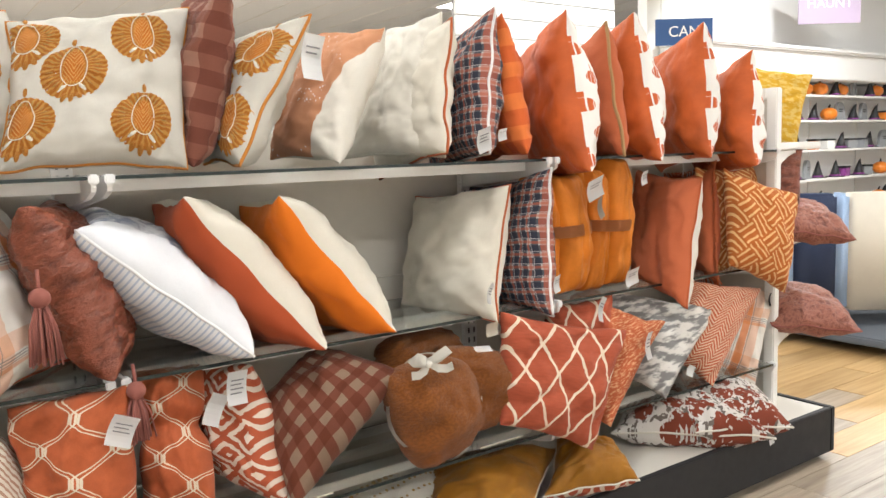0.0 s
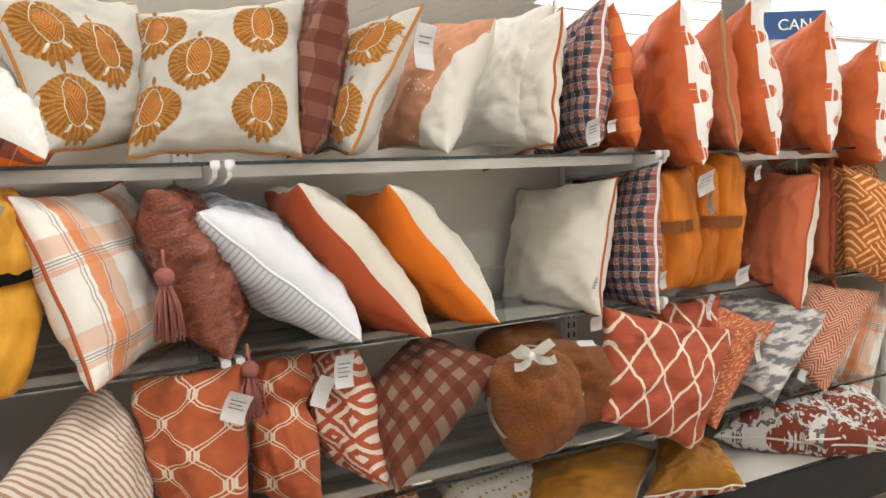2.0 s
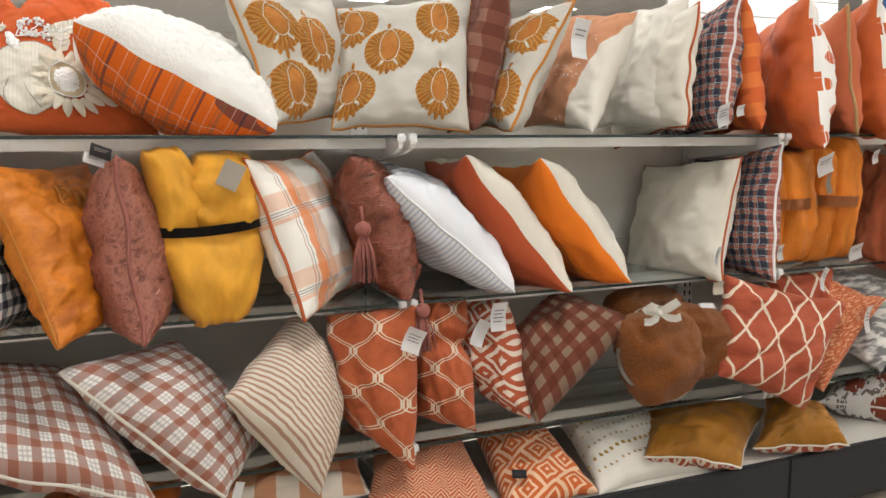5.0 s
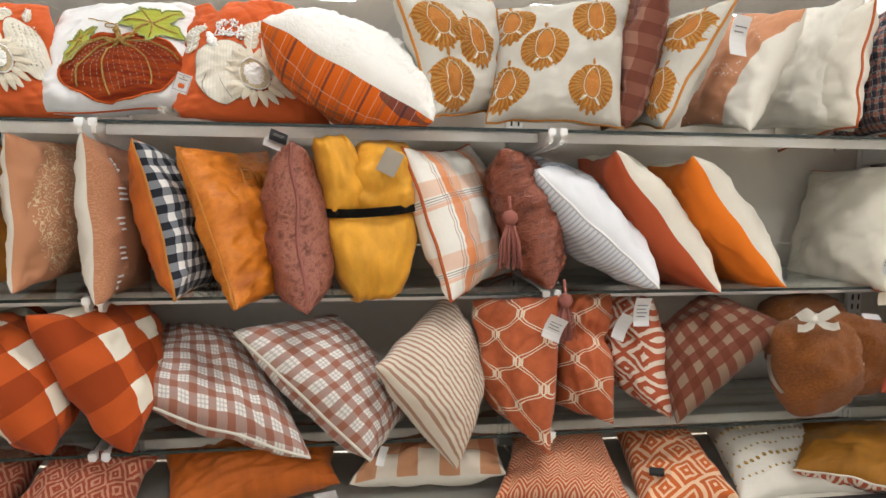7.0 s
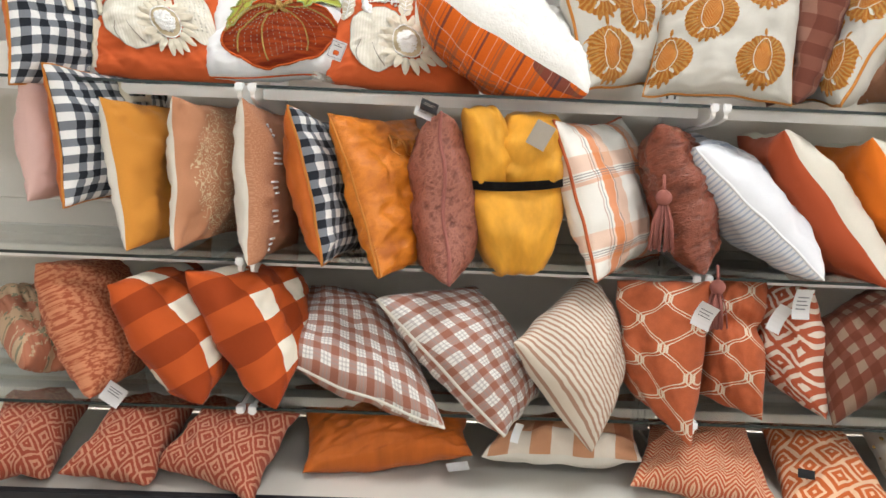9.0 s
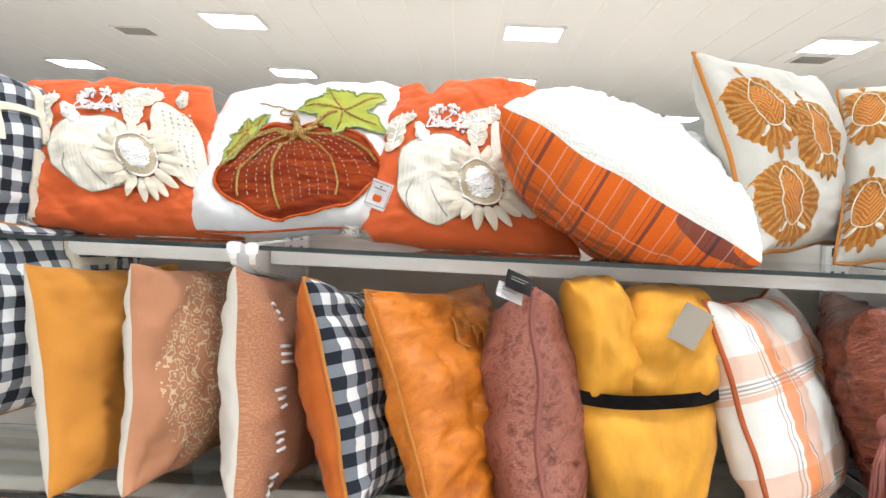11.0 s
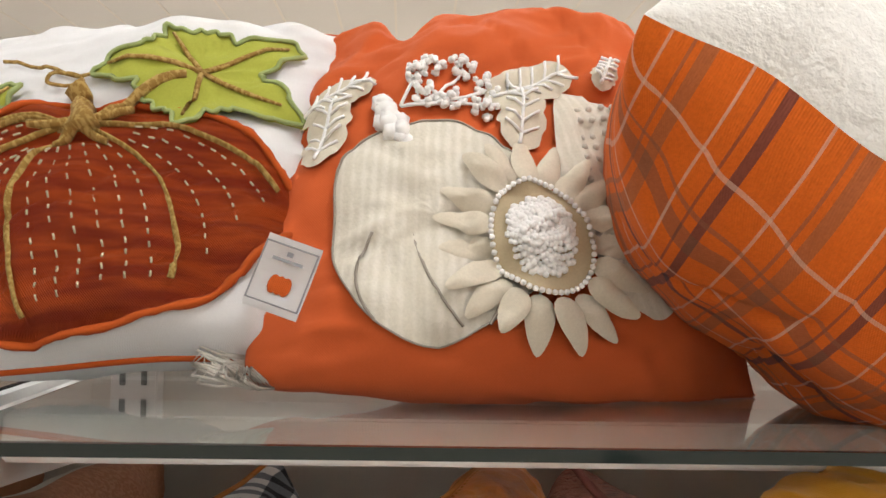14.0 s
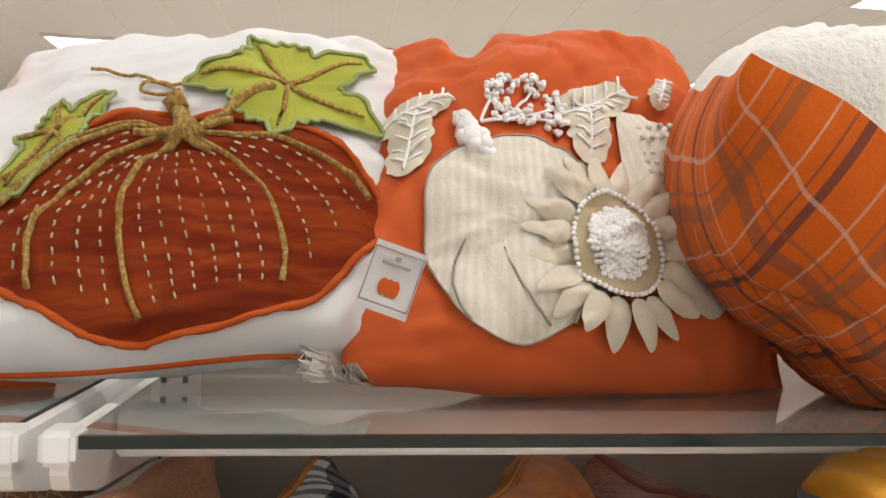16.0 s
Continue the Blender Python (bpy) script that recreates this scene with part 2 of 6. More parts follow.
def voronoi(vec, scale, feature="F1"):
    n = N.tree.nodes.new("ShaderNodeTexVoronoi")
    n.feature = feature
    put(n.inputs["Vector"], vec)
    n.inputs["Scale"].default_value = scale
    return N(n.outputs[0])


def vec(x, y, z=0.0):
    n = N.tree.nodes.new("ShaderNodeCombineXYZ")
    put(n.inputs[0], x), put(n.inputs[1], y), put(n.inputs[2], z)
    return N(n.outputs[0])


def ramp01(v, lo, hi):
    n = N.tree.nodes.new("ShaderNodeMapRange")
    put(n.inputs[0], v)
    n.inputs[1].default_value, n.inputs[2].default_value = lo, hi
    return N(n.outputs[0])


def turned(u, v, deg):
    c, s = math.cos(radians(deg)), math.sin(radians(deg))
    return u * c + v * s, v * c - u * s


def line(x, period, width, shift=0.0):
    """1 on stripes of that width."""
    return abs(frac(x / period + (shift + 100.0)) - 0.5) < width / period / 2


def cloth(name, paint, rough=0.92, sheen=0.25, weave=0.35, thread=0.0016, threads=0.5, pucker=0.0, nap=0.0, mottle=0.16, uv=True, metal=0.0):
    """A cloth; paint is a colour or gives one from u and v in metres."""
    mat = bpy.data.materials.new(name)
    mat.use_nodes = True
    t = N.tree = mat.node_tree
    bsdf = t.nodes["Principled BSDF"]
    tc = t.nodes.new("ShaderNodeTexCoord")
    where = N(tc.outputs["Object"])
    if uv:
        m = t.nodes.new("ShaderNodeUVMap")
        m.uv_map = "UVMap"
        base = N(m.outputs[0])
    else:
        base = where
    sep = t.nodes.new("ShaderNodeSeparateXYZ")
    put(sep.inputs[0], base)
    u, v = N(sep.outputs[0]), N(sep.outputs[1 if uv else 2])
    colour = paint(u, v) if callable(paint) else paint
    large = noise_tex(where, 9.0, 3.0)
    fine = noise_tex(where, 520.0, 2.0)
    shade = (1.0 - mottle * 0.55) + large * mottle + (fine - 0.5) * (mottle * 1.3)
    colour = mix(1.0, colour, vec(shade, shade, shade), "MULTIPLY")
    put(bsdf.inputs["Base Color"], colour)
    bsdf.inputs["Roughness"].default_value = rough
    bsdf.inputs["Metallic"].default_value = metal
    bsdf.inputs["Specular IOR Level"].default_value = 0.25
    bsdf.inputs["Sheen Weight"].default_value = sheen * 0.22
    bsdf.inputs["Sheen Roughness"].default_value = 0.4
    k = 6.283 / thread
    height = sin_(u * k) * sin_(v * k) * threads + noise_tex(where, 260.0, 2.0) * 0.9
    if pucker:
        height = height + noise_tex(vec(u * 18, v * 80), 1.0, 3.0) * pucker
    if nap:
        height = height + noise_tex(where, 90.0, 3.0, 0.6) * nap
    b = t.nodes.new("ShaderNodeBump")
    b.inputs["Strength"].default_value, b.inputs["Distance"].default_value = weave, 0.0008 + nap * 0.0006 + pucker * 0.0012
    put(b.inputs["Height"], height)
    put(bsdf.inputs["Normal"], N(b.outputs[0]))
    return mat


def velvet(name, c, rough=0.55, **k):
    """Crushed pile: the colour shifts in soft patches."""
    def paint(u, v):
        n = noise_tex(vec(u, v * 0.6), 14.0, 4.0, 0.6)
        return mix(ramp01(n, 0.35, 0.68), tuple(x * 0.78 for x in c), tuple(min(1, x * 1.13) for x in c))
    return cloth(name, paint, rough=rough, sheen=0.35, weave=0.3, nap=0.6, **k)


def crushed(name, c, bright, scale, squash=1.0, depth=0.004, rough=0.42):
    """Crinkled or embossed pile: light on the ridges is painted in as a brighter colour, shade in the folds between as
    a deeper one.
    """
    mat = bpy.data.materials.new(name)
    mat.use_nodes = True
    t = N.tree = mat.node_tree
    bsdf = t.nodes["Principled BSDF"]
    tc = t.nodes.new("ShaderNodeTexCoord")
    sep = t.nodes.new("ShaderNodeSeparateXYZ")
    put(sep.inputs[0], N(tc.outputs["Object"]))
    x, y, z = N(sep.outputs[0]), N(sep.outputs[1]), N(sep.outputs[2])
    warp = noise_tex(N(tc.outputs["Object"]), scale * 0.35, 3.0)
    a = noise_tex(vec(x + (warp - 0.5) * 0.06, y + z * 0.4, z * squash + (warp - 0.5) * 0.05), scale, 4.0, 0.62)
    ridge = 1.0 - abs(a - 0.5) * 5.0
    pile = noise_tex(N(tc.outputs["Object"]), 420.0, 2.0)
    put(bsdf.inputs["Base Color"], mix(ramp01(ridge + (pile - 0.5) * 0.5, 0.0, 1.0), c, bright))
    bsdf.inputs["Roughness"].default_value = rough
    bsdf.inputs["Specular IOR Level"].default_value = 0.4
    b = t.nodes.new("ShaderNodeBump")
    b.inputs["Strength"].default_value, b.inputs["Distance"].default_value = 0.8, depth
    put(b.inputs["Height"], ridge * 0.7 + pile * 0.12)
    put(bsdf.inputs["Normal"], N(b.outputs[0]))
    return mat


def solid(name, c, rough=0.5, metal=0.0, var=0.06, bump=0.0, scale=30.0, coat=0.0):
    mat = bpy.data.materials.new(name)
    mat.use_nodes = True
    t = N.tree = mat.node_tree
    bsdf = t.nodes["Principled BSDF"]
    tc = t.nodes.new("ShaderNodeTexCoord")
    where = N(tc.outputs["Object"])
    n = noise_tex(where, scale, 4.0)
    g = noise_tex(where, scale * 14, 2.0)
    s = (1 - var) + n * var + (g - 0.5) * var
    put(bsdf.inputs["Base Color"], mix(1.0, c, vec(s, s, s), "MULTIPLY"))
    put(bsdf.inputs["Roughness"], op("ADD", rough - 0.08, n * 0.16))
    bsdf.inputs["Metallic"].default_value = metal
    bsdf.inputs["Coat Weight"].default_value = coat
    if bump:
        b = t.nodes.new("ShaderNodeBump")
        b.inputs["Strength"].default_value, b.inputs["Distance"].default_value = bump, 0.002
        put(b.inputs["Height"], g + n)
        put(bsdf.inputs["Normal"], N(b.outputs[0]))
    return mat


# patterns
def gingham(p, c0, c1, c2, deg=0.0, shift=0.0):
    def paint(u, v):
        u, v = turned(u, v, deg)
        a, b = line(u, p, p / 2, shift), line(v, p, p / 2, shift)
        return mix(a, mix(b, c0, c1), mix(b, c1, c2))
    return paint


def plaid(base, rows, deg=0.0):
    """rows: axis, period, shift, width, colour, cover."""
    def paint(u, v):
        u, v = turned(u, v, deg)
        c = base
        for axis, period, shift, width, colour, cover in rows:
            x = u if axis == "u" else v
            c = mix(line(x, period, width, shift) * cover, c, colour)
        return c
    return paint


def stripes(p, w, c0, c1, deg=0.0):
    def paint(u, v):
        u, v = turned(u, v, deg)
        return mix(line(u, p, w), c0, c1)
    return paint


def lattice(a, b, w, c0, c1):
    def paint(u, v):
        x = u / a
        y = v / b
        k = either(abs(frac(x + y + 100.0) - 0.5) < w, abs(frac(x - y + 100.0) - 0.5) < w)
        rib = noise_tex(vec(u * 0.2, v), 160.0, 2.0)
        return mix(k, mix(rib, tuple(q * 0.7 for q in c0), tuple(q * 1.2 for q in c0)), c1)
    return paint


def ogee(pu, pv, c0, c1):
    def paint(u, v):
        s = op("MAXIMUM", op("MINIMUM", sin_(v * (6.283 / pv)) * 1.12, 1.0), -1.0) * (pu * 0.232)
        k = None
        for sign, shift in ((1, 100.0), (-1, 100.5)):
            d = abs(frac((u + s * sign) / pu + shift) - 0.5)
            m = abs(d - 0.048) < 0.017
            k = m if k is None else either(k, m)
        return mix(k, mix(noise_tex(vec(u, v), 60.0, 3.0), tuple(q * 0.75 for q in c0), tuple(q * 1.2 for q in c0)), c1)
    return paint


def keys(cell, p, c0, c1, deg=45.0):
    def paint(u, v):
        u, v = turned(u, v, deg)
        par = frac((floor_(u / cell) + floor_(v / cell)) * 0.5 + 100.0) > 0.25
        a = abs(frac(u / p + 100.0) - 0.5) < 0.17
        b = abs(frac(v / p + 100.0) - 0.5) < 0.17
        return mix(par * a + (1.0 - par) * b, c0, c1)
    return paint


def herringbone(zig, p, c0, c1, rough_edge=0.3):
    def paint(u, v):
        z = abs(frac(u / zig + 100.0) - 0.5) * zig
        n = noise_tex(vec(u, v), 120.0, 2.0)
        return mix(frac((v + z * 1.1) / p + n * rough_edge + 100.0) < 0.45, c0, c1)
    return paint


def aztec(a, b, k, c0, c1, wob=0.5, deg=0.0):
    def paint(u, v):
        u, v = turned(u, v, deg)
        n = noise_tex(vec(u, v), 90.0, 3.0)
        m = abs(frac(u / a + 100.0) - 0.5) + abs(frac(v / b + 100.0) - 0.5)
        return mix(frac(m * k + n * wob) < 0.42, c0, c1)
    return paint


def squares(a, k, c0, c1, deg=20.0):
    def paint(u, v):
        u, v = turned(u, v, deg)
        row = floor_(v / a)
        m = either(abs(frac(u / a + row * 0.5 + 100.0) - 0.5), abs(frac(v / a + 100.0) - 0.5))
        return mix(frac(m * k + 0.1) < 0.38, c0, c1)
    return paint


def flecks(c0, c1, su=40.0, sv=140.0, deg=0.0, cut=0.52):
    def paint(u, v):
        u, v = turned(u, v, deg)
        return mix(ramp01(noise_tex(vec(u * su, v * sv), 1.0, 3.0), cut - 0.05, cut + 0.05), c0, c1)
    return paint


def blotches(c0, c1, c2, scale=16.0):
    """Loose flower heads with dark leaves."""
    def paint(u, v):
        w = noise_tex(vec(u, v), 40.0, 3.0)
        d = voronoi(vec(u + (w - 0.5) * 0.05, v + (w - 0.5) * 0.04), scale)
        petal = noise_tex(vec(u, v), 55.0, 2.0)
        c = mix(both(d < 0.52, petal > 0.40), c0, c1)
        return mix(both(d > 0.50, petal > 0.56), c, c2)
    return paint


def pumpkins(c0, c1, p=0.078):
    def paint(u, v):
        row = floor_(v / p)
        x = (frac(u / p + row * 0.5 + 100.0) - 0.5)
        y = (frac(v / p + 100.0) - 0.5)
        d = x * x * 1.0 + y * y * 1.7
        ribs = abs(frac(x * 6.0 + 10.0) - 0.5) < 0.07
        stem = both(abs(x + 0.04) < 0.03, both(y > 0.25, y < 0.47))
        return mix(either(both(d < 0.10, (1.0 - ribs)), stem), c0, c1)
    return paint


def beads(c0, c1):
    """A fine stitched mandala in the middle of the cloth."""
    def paint(u, v):
        r = op("SQRT", u * u + v * v)
        w = noise_tex(vec(abs(u) * 1.0, abs(v) * 1.0), 38.0, 1.0)
        curl = both(abs(frac(w * 7.0) - 0.5) < 0.10, r < 0.135 + w * 0.07)
        dots = both(voronoi(vec(u, v), 130.0) < 0.25, both(r > 0.13, r < 0.18))
        return mix(either(curl, dots), c0, c1)
    return paint


WHITE, CREAM, LINEN = (0.72, 0.715, 0.71), (0.60, 0.565, 0.495), (0.59, 0.55, 0.465)
ORANGE, RUST, BRICK = (0.60, 0.130, 0.028), (0.44, 0.082, 0.026), (0.34, 0.070, 0.036)
AMBER, GOLD, MUSTARD = (0.56, 0.175, 0.012), (0.60, 0.270, 0.028), (0.50, 0.225, 0.030)
TAN, NAVY, MAUVE, BROWN = (0.46, 0.215, 0.115), (0.022, 0.026, 0.045), (0.27, 0.095, 0.075), (0.19, 0.060, 0.024)

M = {}
M["white"] = cloth("white_cotton", WHITE, weave=0.22, mottle=0.06)
M["cream"] = cloth("cream_linen", CREAM, mottle=0.12)
M["linen"] = cloth("natural_linen", LINEN, mottle=0.16, thread=0.0022)
M["paisley"] = cloth("ivory_cotton", (0.47, 0.445, 0.39), mottle=0.10)
M["orange"] = cloth("orange_cotton", (0.56, 0.105, 0.026), weave=0.25, mottle=0.08)
M["orange_suede"] = velvet("orange_suede", (0.48, 0.098, 0.020))
M["rust_cotton"] = cloth("rust_cotton", (0.38, 0.072, 0.024), mottle=0.1)
M["bright_orange"] = cloth("bright_orange_cotton", (0.70, 0.17, 0.012), mottle=0.08)
M["terracotta"] = cloth("terracotta_cotton", (0.44, 0.115, 0.048), mottle=0.12)
M["tan_bead"] = cloth("tan_cotton_with_stitched_mandala", beads(TAN, (0.66, 0.52, 0.33)))
M["tan_weave"] = cloth("tan_wool_weave", flecks((0.40, 0.178, 0.092), (0.49, 0.240, 0.137), 300, 300), weave=0.6)
M["mustard"] = cloth("mustard_cotton", (0.56, 0.235, 0.035), mottle=0.14)
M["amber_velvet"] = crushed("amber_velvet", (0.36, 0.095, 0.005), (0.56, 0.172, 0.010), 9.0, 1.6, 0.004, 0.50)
M["gold_velvet"] = velvet("old_gold_velvet", (0.30, 0.125, 0.010))
M["orange_velvet"] = velvet("orange_velvet", (0.48, 0.115, 0.012))
M["yellow_plush"] = velvet("yellow_plush", (0.68, 0.325, 0.028))
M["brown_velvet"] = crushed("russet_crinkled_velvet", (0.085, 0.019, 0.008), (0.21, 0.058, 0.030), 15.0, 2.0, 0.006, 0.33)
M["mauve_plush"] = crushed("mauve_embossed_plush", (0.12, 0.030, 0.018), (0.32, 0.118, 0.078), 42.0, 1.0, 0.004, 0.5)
M["pink"] = cloth("dusty_pink_knit", (0.52, 0.34, 0.30), nap=0.4)
M["yellow_print"] = cloth("yellow_print_cotton", flecks((0.62, 0.36, 0.03), (0.70, 0.50, 0.15), 30, 60))
M["sherpa"] = cloth("white_sherpa_fleece", (0.74, 0.725, 0.685), threads=0.0, weave=0.6, nap=2.0, mottle=0.05, sheen=0.4)
M["plaid_orange"] = cloth("orange_flannel_plaid", plaid((0.66, 0.130, 0.010), [
    ("u", 0.094, 0.00, 0.0060, (0.03, 0.03, 0.05), 0.70), ("v", 0.094, 0.30, 0.0050, (0.03, 0.03, 0.05), 0.70),
    ("u", 0.094, 0.50, 0.0085, (0.20, 0.105, 0.06), 0.52), ("v", 0.094, 0.78, 0.0090, (0.17, 0.085, 0.055), 0.56),
    ("u", 0.094, 0.11, 0.0018, (0.06, 0.04, 0.05), 0.55), ("v", 0.094, 0.41, 0.0018, (0.06, 0.04, 0.05), 0.55),
    ("u", 0.094, 0.24, 0.0018, (0.66, 0.46, 0.38), 0.60), ("v", 0.094, 0.05, 0.0013, (0.66, 0.46, 0.38), 0.55),
    ("u", 0.094, 0.74, 0.0018, (0.66, 0.46, 0.38), 0.50), ("v", 0.094, 0.54, 0.0018, (0.66, 0.46, 0.38), 0.50),
    ("u", 0.094, 0.60, 0.0020, (0.25, 0.10, 0.06), 0.6), ("v", 0.094, 0.90, 0.0020, (0.25, 0.10, 0.06), 0.6)], 3.0), nap=0.5, mottle=0.28)
M["brown_check"] = cloth("brown_buffalo_check", gingham(0.070, (0.115, 0.034, 0.020), (0.16, 0.056, 0.036), (0.25, 0.125, 0.088)), nap=0.3)
M["brown_check2"] = cloth("rust_flannel_check", gingham(0.047, (0.11, 0.029, 0.014), (0.14, 0.044, 0.025), (0.21, 0.142, 0.098)), nap=0.3)
M["bw_check"] = cloth("black_white_buffalo_check", gingham(0.038, (0.70, 0.69, 0.67), (0.17, 0.18, 0.20), (0.014, 0.016, 0.022)))
M["orange_check"] = cloth("orange_buffalo_check", gingham(0.085, (0.40, 0.065, 0.016), (0.52, 0.105, 0.024), (0.62, 0.16, 0.04)), nap=0.3)
M["fleece_check"] = cloth("orange_white_buffalo_fleece", gingham(0.118, (0.28, 0.042, 0.006), (0.46, 0.080, 0.012), (0.76, 0.70, 0.58), 0.0, 0.2), nap=1.2)
M["navy_plaid"] = cloth("navy_rust_tartan", plaid((0.42, 0.40, 0.37), [
    ("u", 0.036, 0.0, 0.020, (0.020, 0.024, 0.042), 0.86), ("v", 0.036, 0.0, 0.020, (0.020, 0.024, 0.042), 0.86),
    ("u", 0.036, 0.5, 0.0075, (0.38, 0.085, 0.040), 0.6), ("v", 0.036, 0.5, 0.0075, (0.38, 0.085, 0.040), 0.6),
    ("u", 0.036, 0.22, 0.0014, WHITE, 0.55), ("v", 0.036, 0.22, 0.0014, WHITE, 0.55)]))
M["autumn_plaid"] = cloth("orange_white_plaid", plaid((0.74, 0.71, 0.65), [
    ("u", 0.185, 0.10, 0.038, (0.66, 0.31, 0.15), 0.55), ("v", 0.185, 0.05, 0.038, (0.66, 0.31, 0.15), 0.5),
    ("u", 0.185, 0.29, 0.030, (0.66, 0.18, 0.02), 0.8), ("v", 0.185, 0.30, 0.010, (0.66, 0.22, 0.05), 0.5),
    ("u", 0.185, 0.185, 0.003, (0.20, 0.18, 0.18), 0.7), ("v", 0.185, 0.185, 0.003, (0.20, 0.18, 0.18), 0.7),
    ("u", 0.185, 0.42, 0.003, (0.20, 0.18, 0.18), 0.7), ("v", 0.185, 0.22, 0.003, (0.20, 0.18, 0.18), 0.7),
    ("u", 0.185, 0.46, 0.003, (0.40, 0.18, 0.12), 0.6), ("v", 0.185, 0.255, 0.003, (0.40, 0.18, 0.12), 0.6)]))
M["cottage_plaid"] = cloth("brown_white_cottage_plaid", plaid((0.70, 0.68, 0.64), [
    ("u", 0.038, 0.0, 0.0165, (0.27, 0.082, 0.040), 0.74), ("v", 0.038, 0.0, 0.0165, (0.27, 0.082, 0.040), 0.74),
    ("u", 0.038, 0.40, 0.0030, (0.30, 0.27, 0.27), 0.45), ("v", 0.038, 0.40, 0.0030, (0.30, 0.27, 0.27), 0.45),
    ("u", 0.038, 0.60, 0.0030, (0.30, 0.27, 0.27), 0.45), ("v", 0.038, 0.60, 0.0030, (0.30, 0.27, 0.27), 0.45)], 2.0))
M["deck_plaid"] = cloth("soft_orange_plaid", gingham(0.11, (0.62, 0.55, 0.46), (0.48, 0.24, 0.13), (0.36, 0.13, 0.06)))
M["ticking"] = cloth("brown_ticking_stripe", stripes(0.0135, 0.0058, (0.60, 0.54, 0.45), (0.36, 0.215, 0.15), 0))
M["blue_stripe"] = cloth("blue_ticking_stripe", stripes(0.0125, 0.0045, (0.66, 0.665, 0.68), (0.40, 0.46, 0.56), 90))
M["grey_print"] = cloth("white_cotton_with_grey_print", lambda u, v: mix(u > -0.11, (0.66, 0.665, 0.685), mix(ramp01(noise_tex(vec(u, v), 16.0, 4.0), 0.42, 0.6), (0.70, 0.70, 0.72), (0.22, 0.24, 0.30))))
M["ogee"] = cloth("rust_ogee_chenille", ogee(0.131, 0.107, (0.40, 0.096, 0.034), (0.62, 0.52, 0.40)), nap=0.9, mottle=0.3)
M["aztec"] = cloth("rust_aztec_chenille", aztec(0.092, 0.080, 3.2, (0.36, 0.080, 0.034), (0.62, 0.52, 0.43), 0.42), nap=0.5)
M["diamond"] = cloth("rust_diamond_chenille", lattice(0.104, 0.160, 0.046, (0.37, 0.080, 0.038), (0.68, 0.57, 0.44)), nap=0.5)
M["fleck"] = cloth("orange_fleck_weave", flecks((0.42, 0.105, 0.042), (0.62, 0.32, 0.17), 60, 150, 60, 0.55), nap=0.6)
M["boucle"] = cloth("rust_boucle", flecks((0.30, 0.075, 0.032), (0.50, 0.20, 0.10), 90, 140, 0, 0.5), nap=1.2)
M["grey_flower"] = cloth("grey_white_ikat_flower", flecks((0.20, 0.195, 0.19), (0.62, 0.60, 0.56), 14, 30, 35, 0.50))
M["black_flower"] = cloth("charcoal_ikat_flower", flecks((0.030, 0.030, 0.034), (0.30, 0.295, 0.29), 18, 24, 0, 0.58))
M["herring"] = cloth("rust_herringbone", herringbone(0.065, 0.0145, (0.42, 0.105, 0.050), (0.62, 0.42, 0.30)), nap=0.4)
M["herring_fine"] = cloth("rust_fine_herringbone", herringbone(0.045, 0.0115, (0.42, 0.090, 0.035), (0.62, 0.38, 0.24)), nap=0.4)
M["greek_key"] = cloth("orange_greek_key", keys(0.064, 0.0213, (0.44, 0.125, 0.026), (0.72, 0.44, 0.20), 45), nap=0.3)
M["squares"] = cloth("orange_square_maze", squares(0.072, 4.4, (0.50, 0.115, 0.028), (0.70, 0.46, 0.30), 25), nap=0.3)
M["kilim"] = cloth("brick_kilim", aztec(0.056, 0.066, 3.6, (0.25, 0.050, 0.025), (0.42, 0.20, 0.125), 0.55), nap=0.5)
M["red_flower"] = cloth("white_cotton_with_brick_flowers", blotches((0.58, 0.555, 0.52), (0.20, 0.046, 0.024), (0.15, 0.125, 0.11), 15.0))
M["floral_dim"] = cloth("muted_floral_print", blotches((0.46, 0.32, 0.20), (0.36, 0.14, 0.08), (0.20, 0.19, 0.12), 14.0))
M["dots"] = cloth("cream_cotton_with_brown_dashes", CREAM)
M["pumpkin_print"] = cloth("white_cotton_with_pumpkin_print", pumpkins((0.74, 0.72, 0.68), (0.50, 0.105, 0.030)))
M["band"] = cloth("tan_and_white_block_cloth", lambda u, v: mix(turned(u, v, -18)[0] > 0.098, mix(both(voronoi(vec(u, v), 95.0) < 0.2, noise_tex(vec(u, v), 11.0) > 0.55), TAN, WHITE), CREAM))
M["brown_fur"] = cloth("brown_plush_fur", flecks((0.20, 0.062, 0.012), (0.27, 0.088, 0.017), 150, 230, 15, 0.5), nap=2.2, weave=0.7, sheen=0.6)
M["rust_fur"] = velvet("rust_faux_fur", (0.58, 0.175, 0.014))
M["cord_gold"] = cloth("gold_cord", (0.44, 0.17, 0.03), uv=False)
M["cord_rust"] = cloth("rust_cord", (0.40, 0.095, 0.03), uv=False)
M["cord_cream"] = cloth("cream_cord", CREAM, uv=False)
M["cord_white"] = cloth("white_cord", WHITE, uv=False)
M["cord_mauve"] = cloth("mauve_cord", (0.28, 0.10, 0.08), uv=False)
M["twine"] = cloth("jute_twine", (0.36, 0.22, 0.10), uv=False)
M["grey_cord"] = cloth("grey_cord", (0.35, 0.31, 0.26), uv=False)
